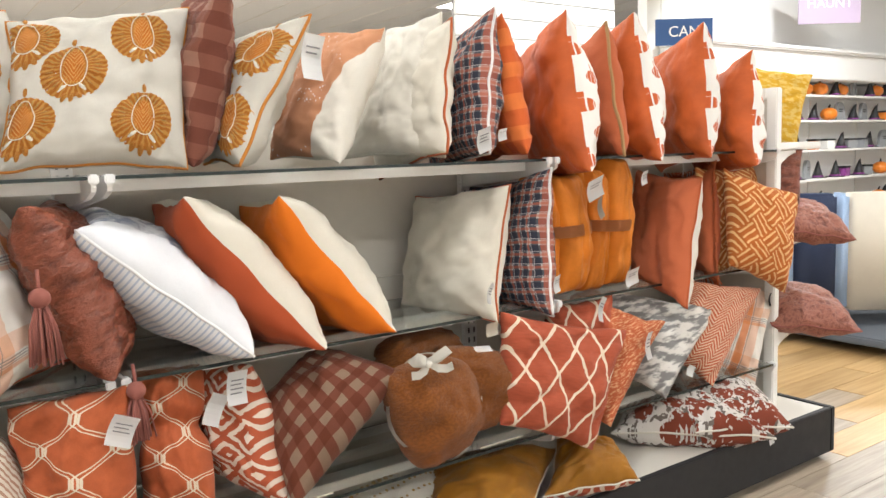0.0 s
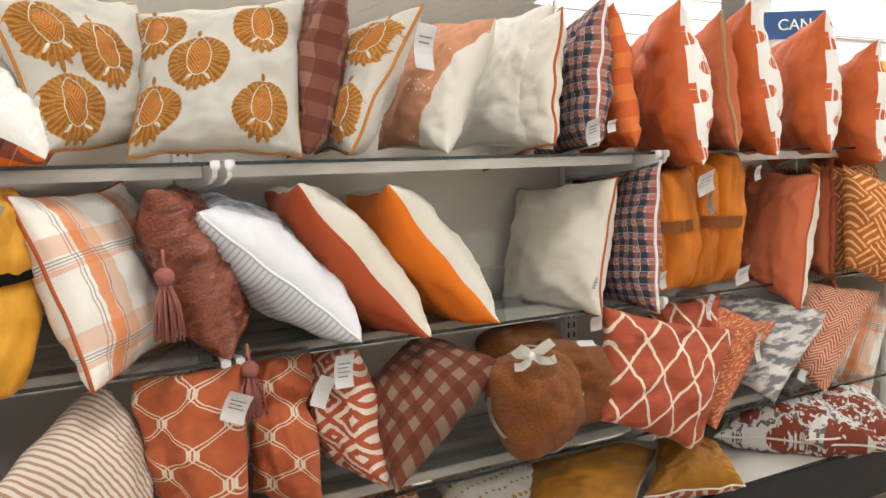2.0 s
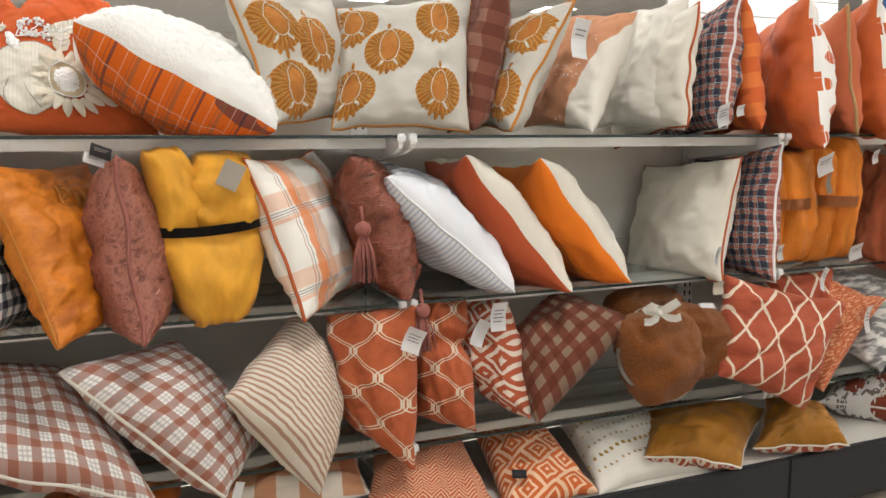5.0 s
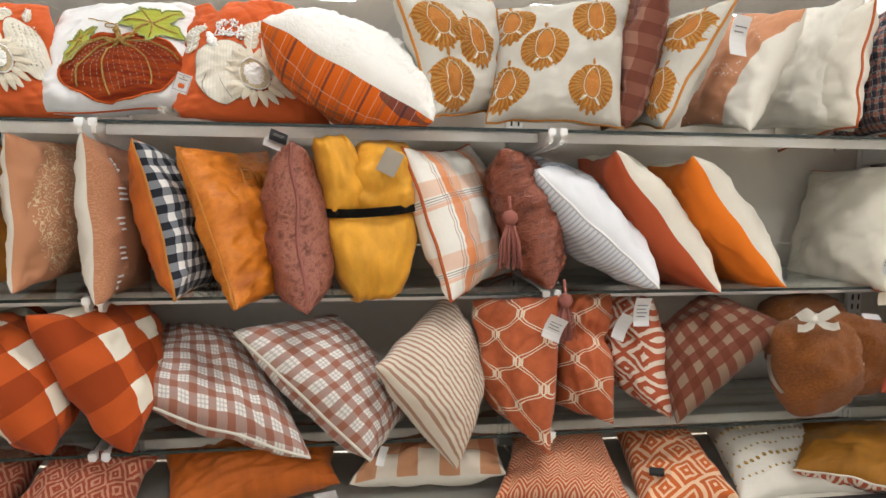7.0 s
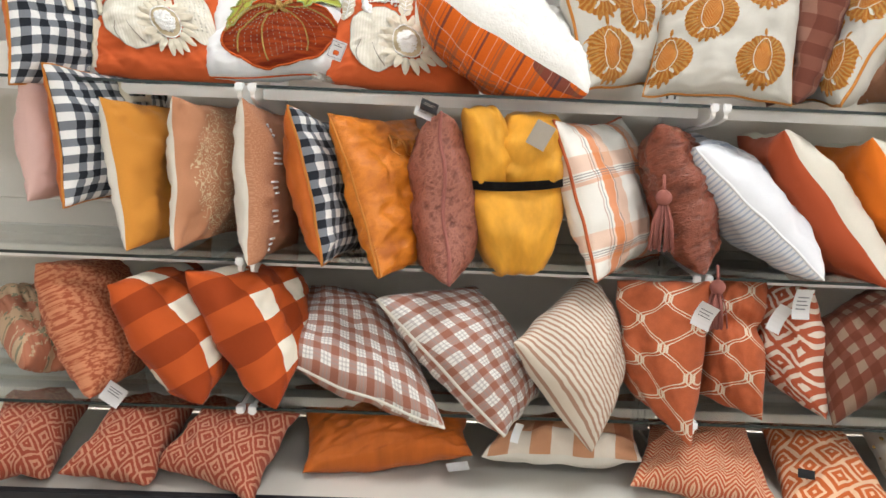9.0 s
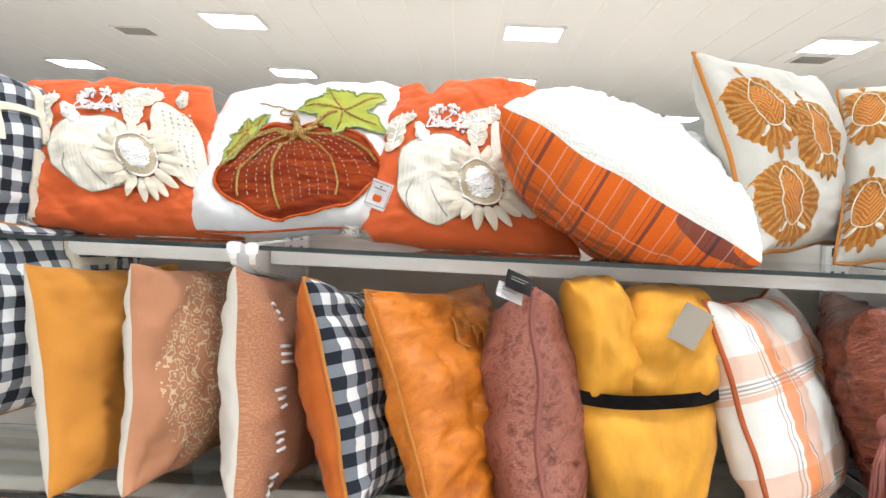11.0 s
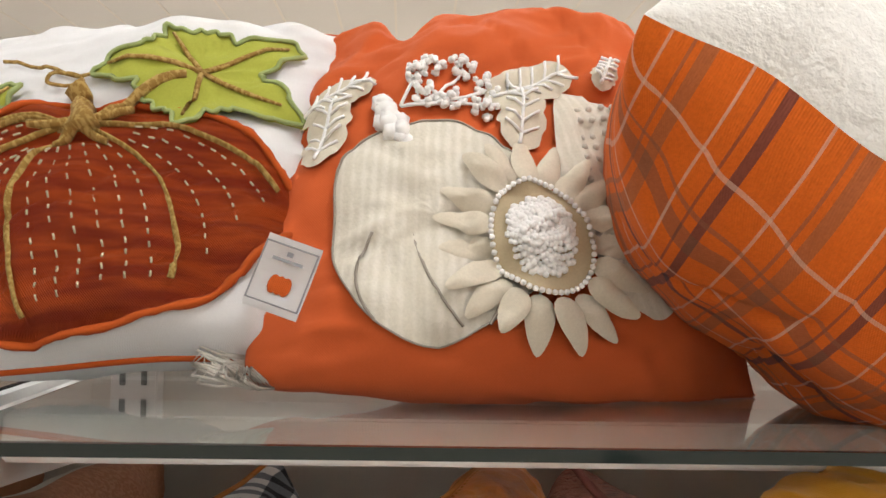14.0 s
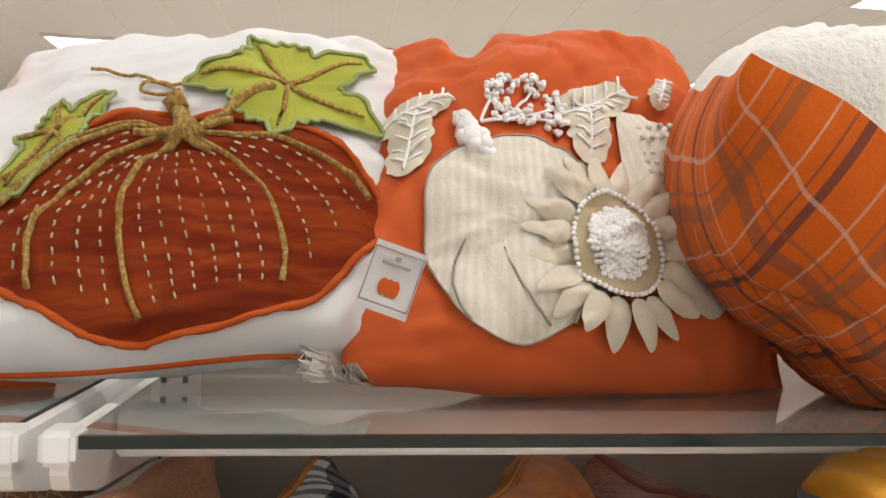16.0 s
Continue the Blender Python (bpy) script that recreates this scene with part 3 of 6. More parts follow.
M["knit"] = cloth("cream_cable_knit", lambda u, v: mix(ramp01(sin_(u * 900.0) + sin_(u * 130.0 + sin_(v * 260.0)) * 0.8, -0.6, 1.4), (0.64, 0.60, 0.50), (0.72, 0.68, 0.59)), weave=0.4, threads=0.0, nap=0.6)
M["felt"] = cloth("cream_felt", (0.66, 0.60, 0.48), uv=False, weave=0.2)
M["chenille"] = cloth("white_chenille", (0.86, 0.85, 0.83), uv=False, nap=0.8, weave=0.3, mottle=0.05)
M["straw"] = cloth("straw_felt", (0.52, 0.43, 0.28), uv=False)
# shade and highlights of the quilting puckers are painted as dark and bright red streaks
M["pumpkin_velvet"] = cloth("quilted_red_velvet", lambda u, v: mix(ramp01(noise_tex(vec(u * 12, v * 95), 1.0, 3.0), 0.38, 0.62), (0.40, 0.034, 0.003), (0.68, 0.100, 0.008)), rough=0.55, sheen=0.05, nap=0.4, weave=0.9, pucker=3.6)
M["leaf"] = cloth("lime_felt", (0.37, 0.39, 0.060), uv=False, weave=0.25)
M["leaf_edge"] = cloth("sage_stitching", (0.32, 0.38, 0.15), uv=False)
M["braid"] = cloth("antique_gold_braid", flecks((0.30, 0.175, 0.045), (0.46, 0.31, 0.10), 300, 300), uv=False, nap=0.6)
M["orange_stitch"] = cloth("orange_stitching", (0.48, 0.085, 0.012), uv=False, nap=0.6)
M["cord_tan"] = cloth("tan_cord", (0.40, 0.255, 0.085), uv=False)
M["embroidery"] = cloth("gold_crewel_embroidery", lambda u, v: mix(
    ramp01(sin_(op("ARCTAN2", v, u) * 30.0 + noise_tex(vec(u, v), 60.0, 2.0) * 7.0), -0.3, 0.6), (0.40, 0.135, 0.014), (0.52, 0.255, 0.055)), nap=1.0, weave=0.8)
M["embroidery_core"] = cloth("embroidered_veins", lambda u, v: mix(
    frac((v - abs(u) * 1.6) / 0.010 + 100.0) < 0.34, (0.36, 0.110, 0.012), (0.47, 0.235, 0.070)), nap=0.8)
M["paper"] = solid("white_paper_label", (0.80, 0.80, 0.79), 0.6, var=0.03)
M["ink"] = solid("grey_ink", (0.22, 0.22, 0.23), 0.7)
M["kraft"] = solid("pale_card", (0.66, 0.60, 0.50), 0.7)
M["black_card"] = solid("black_card", (0.012, 0.012, 0.013), 0.55)
M["black_ribbon"] = cloth("black_ribbon", (0.012, 0.011, 0.011), uv=False)
M["white_ribbon"] = cloth("cream_ribbon", (0.74, 0.70, 0.62), uv=False, weave=0.15)
M["peach_ribbon"] = cloth("peach_ribbon", (0.58, 0.25, 0.10), uv=False, weave=0.15)
M["metal_white"] = solid("white_powder_coat", (0.84, 0.83, 0.80), 0.42, var=0.05, bump=0.05)
M["panel"] = solid("greige_back_panel", (0.64, 0.60, 0.53), 0.75, var=0.08, bump=0.08)
M["slot"] = solid("dark_slot", (0.03, 0.03, 0.03), 0.7)
M["deck"] = solid("pale_deck_laminate", (0.58, 0.55, 0.49), 0.5, var=0.06)
M["fascia"] = solid("black_kick_strip", (0.010, 0.0105, 0.013), 0.6, var=0.3)
M["wall"] = solid("white_wall_paint", (0.86, 0.86, 0.85), 0.8, var=0.03)
M["ceiling"] = solid("white_ceiling_tile", (0.76, 0.79, 0.83), 0.9, var=0.05, bump=0.1)
M["grid"] = solid("white_ceiling_grid", (0.78, 0.785, 0.79), 0.5, var=0.02)
M["clear_plastic"] = solid("white_plastic_clip", (0.80, 0.80, 0.79), 0.3)


def glass_material():
    mat = bpy.data.materials.new("shelf_glass")
    mat.use_nodes = True
    b = mat.node_tree.nodes["Principled BSDF"]
    b.inputs["Base Color"].default_value = (0.90, 0.94, 0.92, 1)
    b.inputs["Roughness"].default_value = 0.02
    b.inputs["IOR"].default_value = 1.5
    b.inputs["Transmission Weight"].default_value = 1.0
    return mat


M["vent"] = solid("grey_vent_slat", (0.30, 0.30, 0.29), 0.5)
M["navy_cloth"] = cloth("navy_canvas", (0.030, 0.042, 0.085), uv=False)
M["sky_cloth"] = cloth("pale_blue_canvas", (0.34, 0.46, 0.66), uv=False)
M["oat_cloth"] = cloth("oatmeal_canvas", (0.66, 0.61, 0.52), uv=False)
M["pale_wood"] = solid("pale_wood", (0.52, 0.36, 0.19), 0.5, var=0.15)
M["carpet"] = solid("slate_carpet", (0.13, 0.15, 0.18), 0.95, var=0.2, bump=0.3)
M["sign_blue"] = solid("blue_sign", (0.020, 0.075, 0.22), 0.5)
M["sign_lilac"] = solid("lilac_sign", (0.42, 0.34, 0.46), 0.5)
M["sign_yellow"] = solid("yellow_sign", (0.60, 0.50, 0.10), 0.5)
M["toy_orange"] = solid("orange_plastic", (0.75, 0.22, 0.02), 0.35)
M["toy_black"] = solid("black_plastic", (0.02, 0.02, 0.022), 0.5)
M["toy_green"] = solid("lime_plastic", (0.25, 0.55, 0.04), 0.4)
M["toy_grey"] = solid("grey_resin", (0.30, 0.31, 0.32), 0.7)
M["toy_purple"] = solid("purple_plastic", (0.25, 0.05, 0.25), 0.4)
M["glass"] = glass_material()
M["glass_edge"] = solid("dark_glass_edge", (0.015, 0.022, 0.020), 0.15)


def glow_material(strength):
    mat = bpy.data.materials.new("light_diffuser")
    mat.use_nodes = True
    b = mat.node_tree.nodes["Principled BSDF"]
    b.inputs["Emission Color"].default_value = (1.0, 0.97, 0.92, 1)
    b.inputs["Emission Strength"].default_value = strength
    return mat


M["glow"] = glow_material(14.0)


def plank_material(name, a, b):
    mat = bpy.data.materials.new(name)
    mat.use_nodes = True
    t = N.tree = mat.node_tree
    tc = t.nodes.new("ShaderNodeTexCoord")
    info = t.nodes.new("ShaderNodeObjectInfo")
    sep = t.nodes.new("ShaderNodeSeparateXYZ")
    put(sep.inputs[0], N(tc.outputs["Object"]))
    x, y = N(sep.outputs[0]), N(sep.outputs[1])
    rnd = N(info.outputs["Random"])
    g = noise_tex(vec(x * 2.0 + rnd * 40.0, y * 34.0, rnd * 9.0), 1.0, 5.0, 0.65)
    c = mix(ramp01(g, 0.3, 0.7), a, b)
    s = rnd * 0.5 + 0.72
    bs = t.nodes["Principled BSDF"]
    put(bs.inputs["Base Color"], mix(1.0, c, vec(s, s, s), "MULTIPLY"))
    bs.inputs["Roughness"].default_value = 0.38
    return mat


M["plank"] = plank_material("honey_oak_plank", (0.40, 0.24, 0.095), (0.58, 0.40, 0.19))
M["plank_grey"] = plank_material("grey_oak_plank", (0.24, 0.19, 0.14), (0.46, 0.38, 0.29))
# ---- the room ----
X0, X1, Y0, Y1 = -12.0, 15.0, -6.0, 21.0


def structure(name, bm, material, label, category):
    return tagged(mesh_ob(name, bm, material), label, category, kind="structure")


structure("floor", boxes((X0, Y0, -0.12, X1, Y1, -0.004)), M["plank_grey"], "grey and honey wood-look plank floor", "floor")
structure("wall_north", boxes((X0, Y1, 0, X1, Y1 + 0.2, CEILING)), M["wall"], "white painted store wall", "wall")
structure("wall_south", boxes((X0, Y0 - 0.2, 0, X1, Y0, CEILING)), M["wall"], "white painted store wall", "wall")
structure("wall_west", boxes((X0 - 0.2, Y0, 0, X0, Y1, CEILING)), M["wall"], "white painted store wall", "wall")
structure("wall_east", boxes((X1, Y0, 0, X1 + 0.2, Y1, CEILING)), M["wall"], "white painted store wall", "wall")

bm = boxes((X0, Y0, CEILING, X1, Y1, CEILING + 0.15))
structure("ceiling", bm, M["ceiling"], "white suspended ceiling with a pale grid", "ceiling")
bm = bmesh.new()
for i in range(44):
    box(bm, X0 + 0.61 * i, Y0, CEILING - 0.006, X0 + 0.61 * i + 0.024, Y1, CEILING + 0.001)
structure("trim", bm, M["grid"], "white metal ceiling grid bars", "ceiling grid")


def light_panel(x, y):
    ob = thing("ceiling_light", pose(x, y, CEILING - 0.03), "square recessed ceiling light with a glowing diffuser", "ceiling light", "ceiling lights")
    bm = boxes((-0.42, -0.42, -0.012, 0.42, -0.38, 0.028), (-0.42, 0.38, -0.012, 0.42, 0.42, 0.028), (-0.42, -0.38, -0.012, -0.38, 0.38, 0.028), (0.38, -0.38, -0.012, 0.42, 0.38, 0.028))
    part("frame", bm, M["grid"], ob)
    part("diffuser", boxes((-0.38, -0.38, -0.004, 0.38, 0.38, 0.02)), M["glow"], ob, "glowing diffuser")
    return ob


first = light_panel(*LAMPS[0])
for x, y in LAMPS[1:] + FAR_LAMPS:
    copy_thing(first, pose(x, y, CEILING - 0.03))


def ceiling_vent(x, y):
    ob = thing("ceiling_vent", pose(x, y, CEILING - 0.012), "grey square ceiling air vent with slats", "vent", "ceiling vents")
    part("frame", boxes((-0.3, -0.3, -0.008, 0.3, -0.26, 0.01), (-0.3, 0.26, -0.008, 0.3, 0.3, 0.01), (-0.3, -0.26, -0.008, -0.26, 0.26, 0.01), (0.26, -0.26, -0.008, 0.3, 0.26, 0.01)), M["grid"], ob)
    for i in range(7):
        part("slat", boxes((-0.26, -0.25 + 0.075 * i, -0.004, 0.26, -0.22 + 0.075 * i, 0.008)), M["vent"], ob)
    return ob


vent = ceiling_vent(-5.9, 11.0)
copy_thing(vent, pose(4.4, 11.0, CEILING - 0.012))

# ---- the shelving ----
ENDS = [-2.33, -1.116, 0.0, 1.205, 2.33]


def rounded_arm(x, z):
    """A tapered bracket arm with a rounded nose."""
    bm = bmesh.new()
    prof = [(BACK - 0.01, 0.0), (0.01, 0.0)]
    prof += [(0.002, -0.002), (0.0, -0.020), (0.005, -0.029), (0.016, -0.033)]
    prof += [(0.06, -0.045), (BACK - 0.01, -0.085)]
    l = [bm.verts.new((x - 0.005, y, z + q)) for y, q in prof]
    r = [bm.verts.new((x + 0.005, y, z + q)) for y, q in prof]
    bm.faces.new(l)
    bm.faces.new(r[::-1])
    for i in range(len(prof)):
        j = (i + 1) % len(prof)
        bm.faces.new((l[j], l[i], r[i], r[j]))
    bmesh.ops.recalc_face_normals(bm, faces=bm.faces[:])
    return bm


def glass_shelf(x0, x1, z, label):
    ob = thing("shelf", pose(x0, 0, z), label, "shelf", "glass shelves")
    w = x1 - x0
    a, b = 0.022, w - 0.022
    part("glass_sheet", boxes((a, 0.004, -0.007, b, BACK - 0.03, 0.0)), M["glass"], ob, "clear glass sheet")
    part("glass_edge", boxes((a, -0.001, -0.0072, b, 0.0035, 0.0002)), M["glass_edge"], ob, "dark polished glass edge")
    part("front_rail", boxes((a, 0.090, -0.034, b, 0.150, -0.0085), bevel=0.002), M["metal_white"], ob)
    part("middle_rail", boxes((a, 0.235, -0.030, b, 0.265, -0.0085), bevel=0.002), M["metal_white"], ob)
    part("rear_rail", boxes((a, BACK - 0.05, -0.030, b, BACK - 0.012, -0.0085), bevel=0.002), M["metal_white"], ob)
    for x in (a - 0.007, b + 0.007):
        part("bracket", rounded_arm(x, -0.002), M["metal_white"], ob)
        part("clip", boxes((x - 0.010, -0.008, -0.016, x + 0.010, 0.020, 0.004), bevel=0.003), M["clear_plastic"], ob, "white plastic end clip")
    return ob


for x0, x1 in zip(ENDS, ENDS[1:]):
    for z, nm in ((SHELF_TOP, "top"), (SHELF_MID, "middle"), (SHELF_LOW, "lower")):
        glass_shelf(x0, x1, z, f"{nm} glass shelf on white metal brackets and rails")


def slotted_post(x):
    ob = thing("upright", pose(x, BACK - 0.012, 0.0), "white slotted metal upright between shelf bays", "upright", "shelf uprights")
    part("post", boxes((-0.024, -0.002, DECK, 0.024, 0.022, 1.30), bevel=0.002), M["metal_white"], ob)
    bm = bmesh.new()
    for i in range(34):
        z = DECK + 0.03 + i * 0.0325
        for sx in (-0.011, 0.011):
            box(bm, sx - 0.0028, -0.004, z, sx + 0.0028, -0.0021, z + 0.018)
    part("slots", bm, M["slot"], ob, "dark punched slots")
    return ob


for x in ENDS[:-1]:
    slotted_post(x)
for x0, x1 in zip(ENDS, ENDS[1:]):
    ob = thing("back_panel", pose((x0 + x1) / 2, BACK + 0.012, DECK), "greige painted back panel of the shelf bay", "panel", "back panels")
    w = (x1 - x0) / 2 - 0.001
    part("sheet", boxes((-w, 0.0, 0, w, 0.02, 0.64)), M["panel"], ob)
    part("sheet", boxes((-w, 0.0, 0.643, w, 0.02, 1.085)), M["panel"], ob)

for x0, x1 in zip(ENDS[:-1], ENDS[1:-1] + [2.53]):
    ob = thing("base_deck", pose(x0, 0, 0), "low display deck with pale top and black front strip", "base deck", "base decks")
    w = x1 - x0
    part("deck_top", boxes((0.003, -0.08, DECK - 0.02, w - 0.003, BACK, DECK), bevel=0.002), M["deck"], ob)
    part("front_strip", boxes((0.002, -0.105, 0.03, w - 0.002, -0.0802, DECK + 0.004), bevel=0.003), M["fascia"], ob, "black front strip")
    part("plinth", boxes((0.004, -0.06, 0.0, w - 0.004, BACK, DECK - 0.021)), M["fascia"], ob)
    if x1 > 2.4:
        part("end_strip", boxes((w, -0.105, 0.03, w + 0.025, BACK + 0.5, DECK + 0.004), bevel=0.003), M["fascia"], ob, "black end strip")

end = thing("gondola_end", pose(2.335, 0.0, DECK), "white framed end of the shelving with a greige inset", "shelf end")
part("stile", boxes((0.0, 0.02, 0, 0.035, 0.062, 1.215), bevel=0.004), M["metal_white"], end)
part("stile", boxes((0.0, 0.41, 0, 0.035, 0.45, 1.215), bevel=0.004), M["metal_white"], end)
part("top_rail", boxes((0.0, 0.0625, 1.175, 0.035, 0.4095, 1.215), bevel=0.004), M["metal_white"], end)
part("inset", boxes((0.012, 0.0625, 0, 0.026, 0.4095, 1.1745)), M["panel"], end, "greige inset panel")
part("hang_bar", tube([(-0.002, 0.10, 1.02), (-0.012, 0.10, 1.02), (-0.012, 0.30, 1.02), (-0.002, 0.30, 1.02)], 0.004), M["metal_white"], end, "thin metal bar", True)


def end_shelf(z, reach):
    ob = thing("end_shelf", pose(2.372, 0.06, z), "white curved metal shelf on the bay end", "shelf", "end shelves")
    part("board", boxes((0.0, -0.02, -0.028, reach, 0.50, 0.0), bevel=0.006), M["metal_white"], ob)
    bm = bmesh.new()
    prof = [(0, -0.03), (reach * 0.75, -0.03)] + [(reach * 0.75 * (1 - math.sin(a)), -0.03 - 0.14 * (1 - math.cos(a))) for a in [0.2 * k for k in range(1, 8)]] + [(0, -0.17)]
    l = [bm.verts.new((x, -0.004, q)) for x, q in prof]
    r = [bm.verts.new((x, 0.008, q)) for x, q in prof]
    bm.faces.new(l), bm.faces.new(r[::-1])
    for i in range(len(prof)):
        j = (i + 1) % len(prof)
        bm.faces.new((l[i], l[j], r[j], r[i]))
    bmesh.ops.recalc_face_normals(bm, faces=bm.faces[:])
    part("bracket", bm, M["metal_white"], ob)
    return ob


end_shelf(1.215, 0.30)
end_shelf(0.855, 0.26)
end_shelf(0.50, 0.22)
# ---- appliques ----
def medallion(ob, lift, c, x, z, s, side=-1, turn=0.0):
    """A crewel-work medallion: feathered oval, pointed arch with a veined core, two pale petals, tufts and a bud."""
    ct, st = math.cos(turn), math.sin(turn)

    def put_at(a, b, off):
        return on(c, x + a * ct - b * st, z + a * st + b * ct, off, side)

    def oval(a):
        r = s * (1.0 + 0.045 * abs(math.sin(15 * a))) * (1.0 - 0.05 * math.sin(a))
        return r * 0.96 * math.cos(a), r * 0.93 * math.sin(a)

    m = under(ob, lift, "medallion", flat_patch(c, x, z, oval, 0.0022, 0.001, 6, 96, side, turn), M["embroidery"], "gold embroidered medallion")

    def arch(k, w):
        t = k / 40 * 2 * math.pi
        return s * w * math.sin(t) * (0.5 + 0.5 * abs(math.sin(t / 2))), s * (0.10 - 0.68 * math.cos(t) * -1.0)

    core = flat_patch(c, x, z + 0.08 * s, lambda a: (s * 0.30 * math.cos(a) * (1 - 0.25 * math.sin(a)), s * 0.58 * math.sin(a)), 0.0042, 0.001, 3, 28, side, turn)
    mesh_ob("veined_core", core, M["embroidery_core"], m, smooth=True)
    ring = [put_at(*arch(k, 0.42), 0.0040) for k in range(40)]
    mesh_ob("arch_cord", tube(ring, 0.0011, 5, True), M["felt"], m, smooth=True)
    spikes = bmesh.new()
    for k in range(22):
        a = -1.05 + 5.24 * k / 21
        tube([put_at(s * q * 0.96 * math.cos(a), s * q * 0.93 * math.sin(a), 0.0042) for q in (0.62, 0.74, 0.86)], [0.0008, 0.0012, 0.0004], 4, bm=spikes)
    mesh_ob("feather_stitch", spikes, M["cord_tan"], m, smooth=True)
    for k in (-1, 1):
        ex, ez = 0.30 * s * k, -0.62 * s
        petal = flat_patch(c, x + ex * ct - ez * st, z + ex * st + ez * ct, lambda q: (s * 0.17 * math.cos(q), s * 0.060 * math.sin(q)), 0.0042, 0.001, 2, 14, side, turn - 0.75 * k)
        mesh_ob("pale_petal", petal, M["cord_cream"], m, smooth=True)
    for k in (-1, 0, 1):
        ex, ez = 0.24 * s * k, -1.0 * s + 0.05 * s * abs(k)
        tuft = flat_patch(c, x + ex * ct - ez * st, z + ex * st + ez * ct, lambda q: (s * 0.085 * math.cos(q), s * 0.16 * math.sin(q)), 0.003, 0.001, 2, 12, side, turn + 0.35 * k)
        mesh_ob("tuft", tuft, M["embroidery"], m, smooth=True)
    ez = 1.08 * s
    bud = flat_patch(c, x - ez * st, z + ez * ct, lambda q: (s * 0.07 * math.cos(q), s * 0.16 * math.sin(q)), 0.003, 0.001, 2, 12, side, turn)
    mesh_ob("bud", bud, M["embroidery"], m, smooth=True)


def bumpy(bm, p, r, rng, k=10):
    """A knot of chenille: small round lumps."""
    for _ in range(k):
        d = Vector((rng.gauss(0, 1), rng.gauss(0, 1), rng.gauss(0, 1))).normalized()
        q = Vector(p) + d * r * 0.55
        bmesh.ops.create_icosphere(bm, subdivisions=1, radius=r * rng.uniform(0.5, 0.7), matrix=Matrix.Translation(q))


def sunflower_cushion(places, label, seed, notch, du=0.0, dv=0.0):
    """The orange pillow with knitted pumpkins, a felt sunflower and chenille berries sewn on; du and dv shift the sewn work."""
    rng = random.Random(seed)
    ob, c, lift = laid(*places, 0.150, M["orange"], label=label, group="sunflower pillows", pinch=-0.02, wrinkle=0.0075, crinkle=0.007, rounded=0.05, notch=notch, level=SHELF_TOP, corners=((1, -1, 0.060, 0.06, 0.0),), n=80)
    W, H = c.w / 2, c.h / 2

    def at(u, v, off):
        return on(c, W * (u + du), H * (v + dv), off)

    def patch(u, v, outline, off, dome, rings, steps, turn=0.0):
        return flat_patch(c, W * (u + du), H * (v + dv), outline, off, dome, rings, steps, -1, turn)

    def gourd(a):
        r = 1.0 + 0.04 * math.cos(4 * a + 0.6) - 0.10 * math.exp(-((a - 3.05) / 0.35) ** 2) + 0.12 * math.exp(-((a - 2.35) / 0.45) ** 2) - 0.07 * max(0.0, math.sin(a)) ** 6
        return W * 0.45 * r * math.cos(a), H * 0.47 * r * math.sin(a)

    g = under(ob, lift, "knit_pumpkin", patch(-0.25, -0.37, gourd, 0.006, 0.006, 10, 90), M["knit"], "cream cable-knit pumpkin patch")
    for x0, x1, x2 in ((-0.50, -0.60, -0.46), (-0.34, -0.30, -0.16), (0.06, 0.04, -0.06), (0.14, 0.16, 0.08)):
        pts = [at(x, z, 0.0105) for x, z in bent((x0, -0.44), (x1, -0.64), (x2, -0.80))]
        mesh_ob("stitched_rib", tube(pts, 0.0011, 5), M["grey_cord"], g, smooth=True)
    rim_pts = [c.point(max(-1, min(1, -0.25 + du + gourd(q)[0] / W)), max(-1, min(1, -0.37 + dv + gourd(q)[1] / H)), -1, 0.0055) for q in [2 * math.pi * k / 120 for k in range(120)]]
    mesh_ob("hem_stitch", tube(rim_pts, 0.0009, 4, True), M["grey_cord"], g, smooth=True)
    g2 = under(ob, lift, "knit_gourd", patch(0.50, -0.20, lambda a: (W * 0.21 * math.cos(a), H * 0.50 * math.sin(a) * (1 + 0.06 * math.cos(3 * a))), 0.006, 0.003, 6, 48, 0.20), M["knit"], "cream knitted gourd patch")
    bm = bmesh.new()
    for i in range(13):
        for j in range(5):
            bmesh.ops.create_icosphere(bm, subdivisions=1, radius=0.0028, matrix=Matrix.Translation(at(0.40 + 0.055 * j, -0.50 + 0.055 * i, 0.0075)))
    mesh_ob("popcorn_stitch", bm, M["cord_cream"], g2, smooth=True)
    # sunflower
    fx, fz, R, tall = W * (0.15 + du), H * (-0.46 + dv), 0.0385, 1.16
    for k in range(19):
        a = 2 * math.pi * k / 19 + rng.uniform(-0.05, 0.05)
        length, tilt = R * rng.uniform(0.86, 1.06), rng.uniform(0.001, 0.006)

        def petal(q, l=length):
            return l * 0.5 * math.cos(q) * (1.0 if math.cos(q) > 0 else 0.9), R * 0.20 * math.sin(q) * (1 - 0.35 * math.cos(q))

        p = flat_patch(c, fx + math.cos(a) * R * 1.20, fz + math.sin(a) * R * 1.20 * tall, petal, 0.009 + 0.004 * (k % 2) + tilt, 0.0014, 3, 18, -1, a)
        under(ob, lift, "petal", p, M["felt"])
    d = under(ob, lift, "sunflower_disc", flat_patch(c, fx, fz, lambda a: (R * 0.80 * math.cos(a), tall * R * 0.80 * math.sin(a)), 0.0165, 0.002, 4, 40), M["straw"], "straw-coloured felt disc")
    bm = bmesh.new()
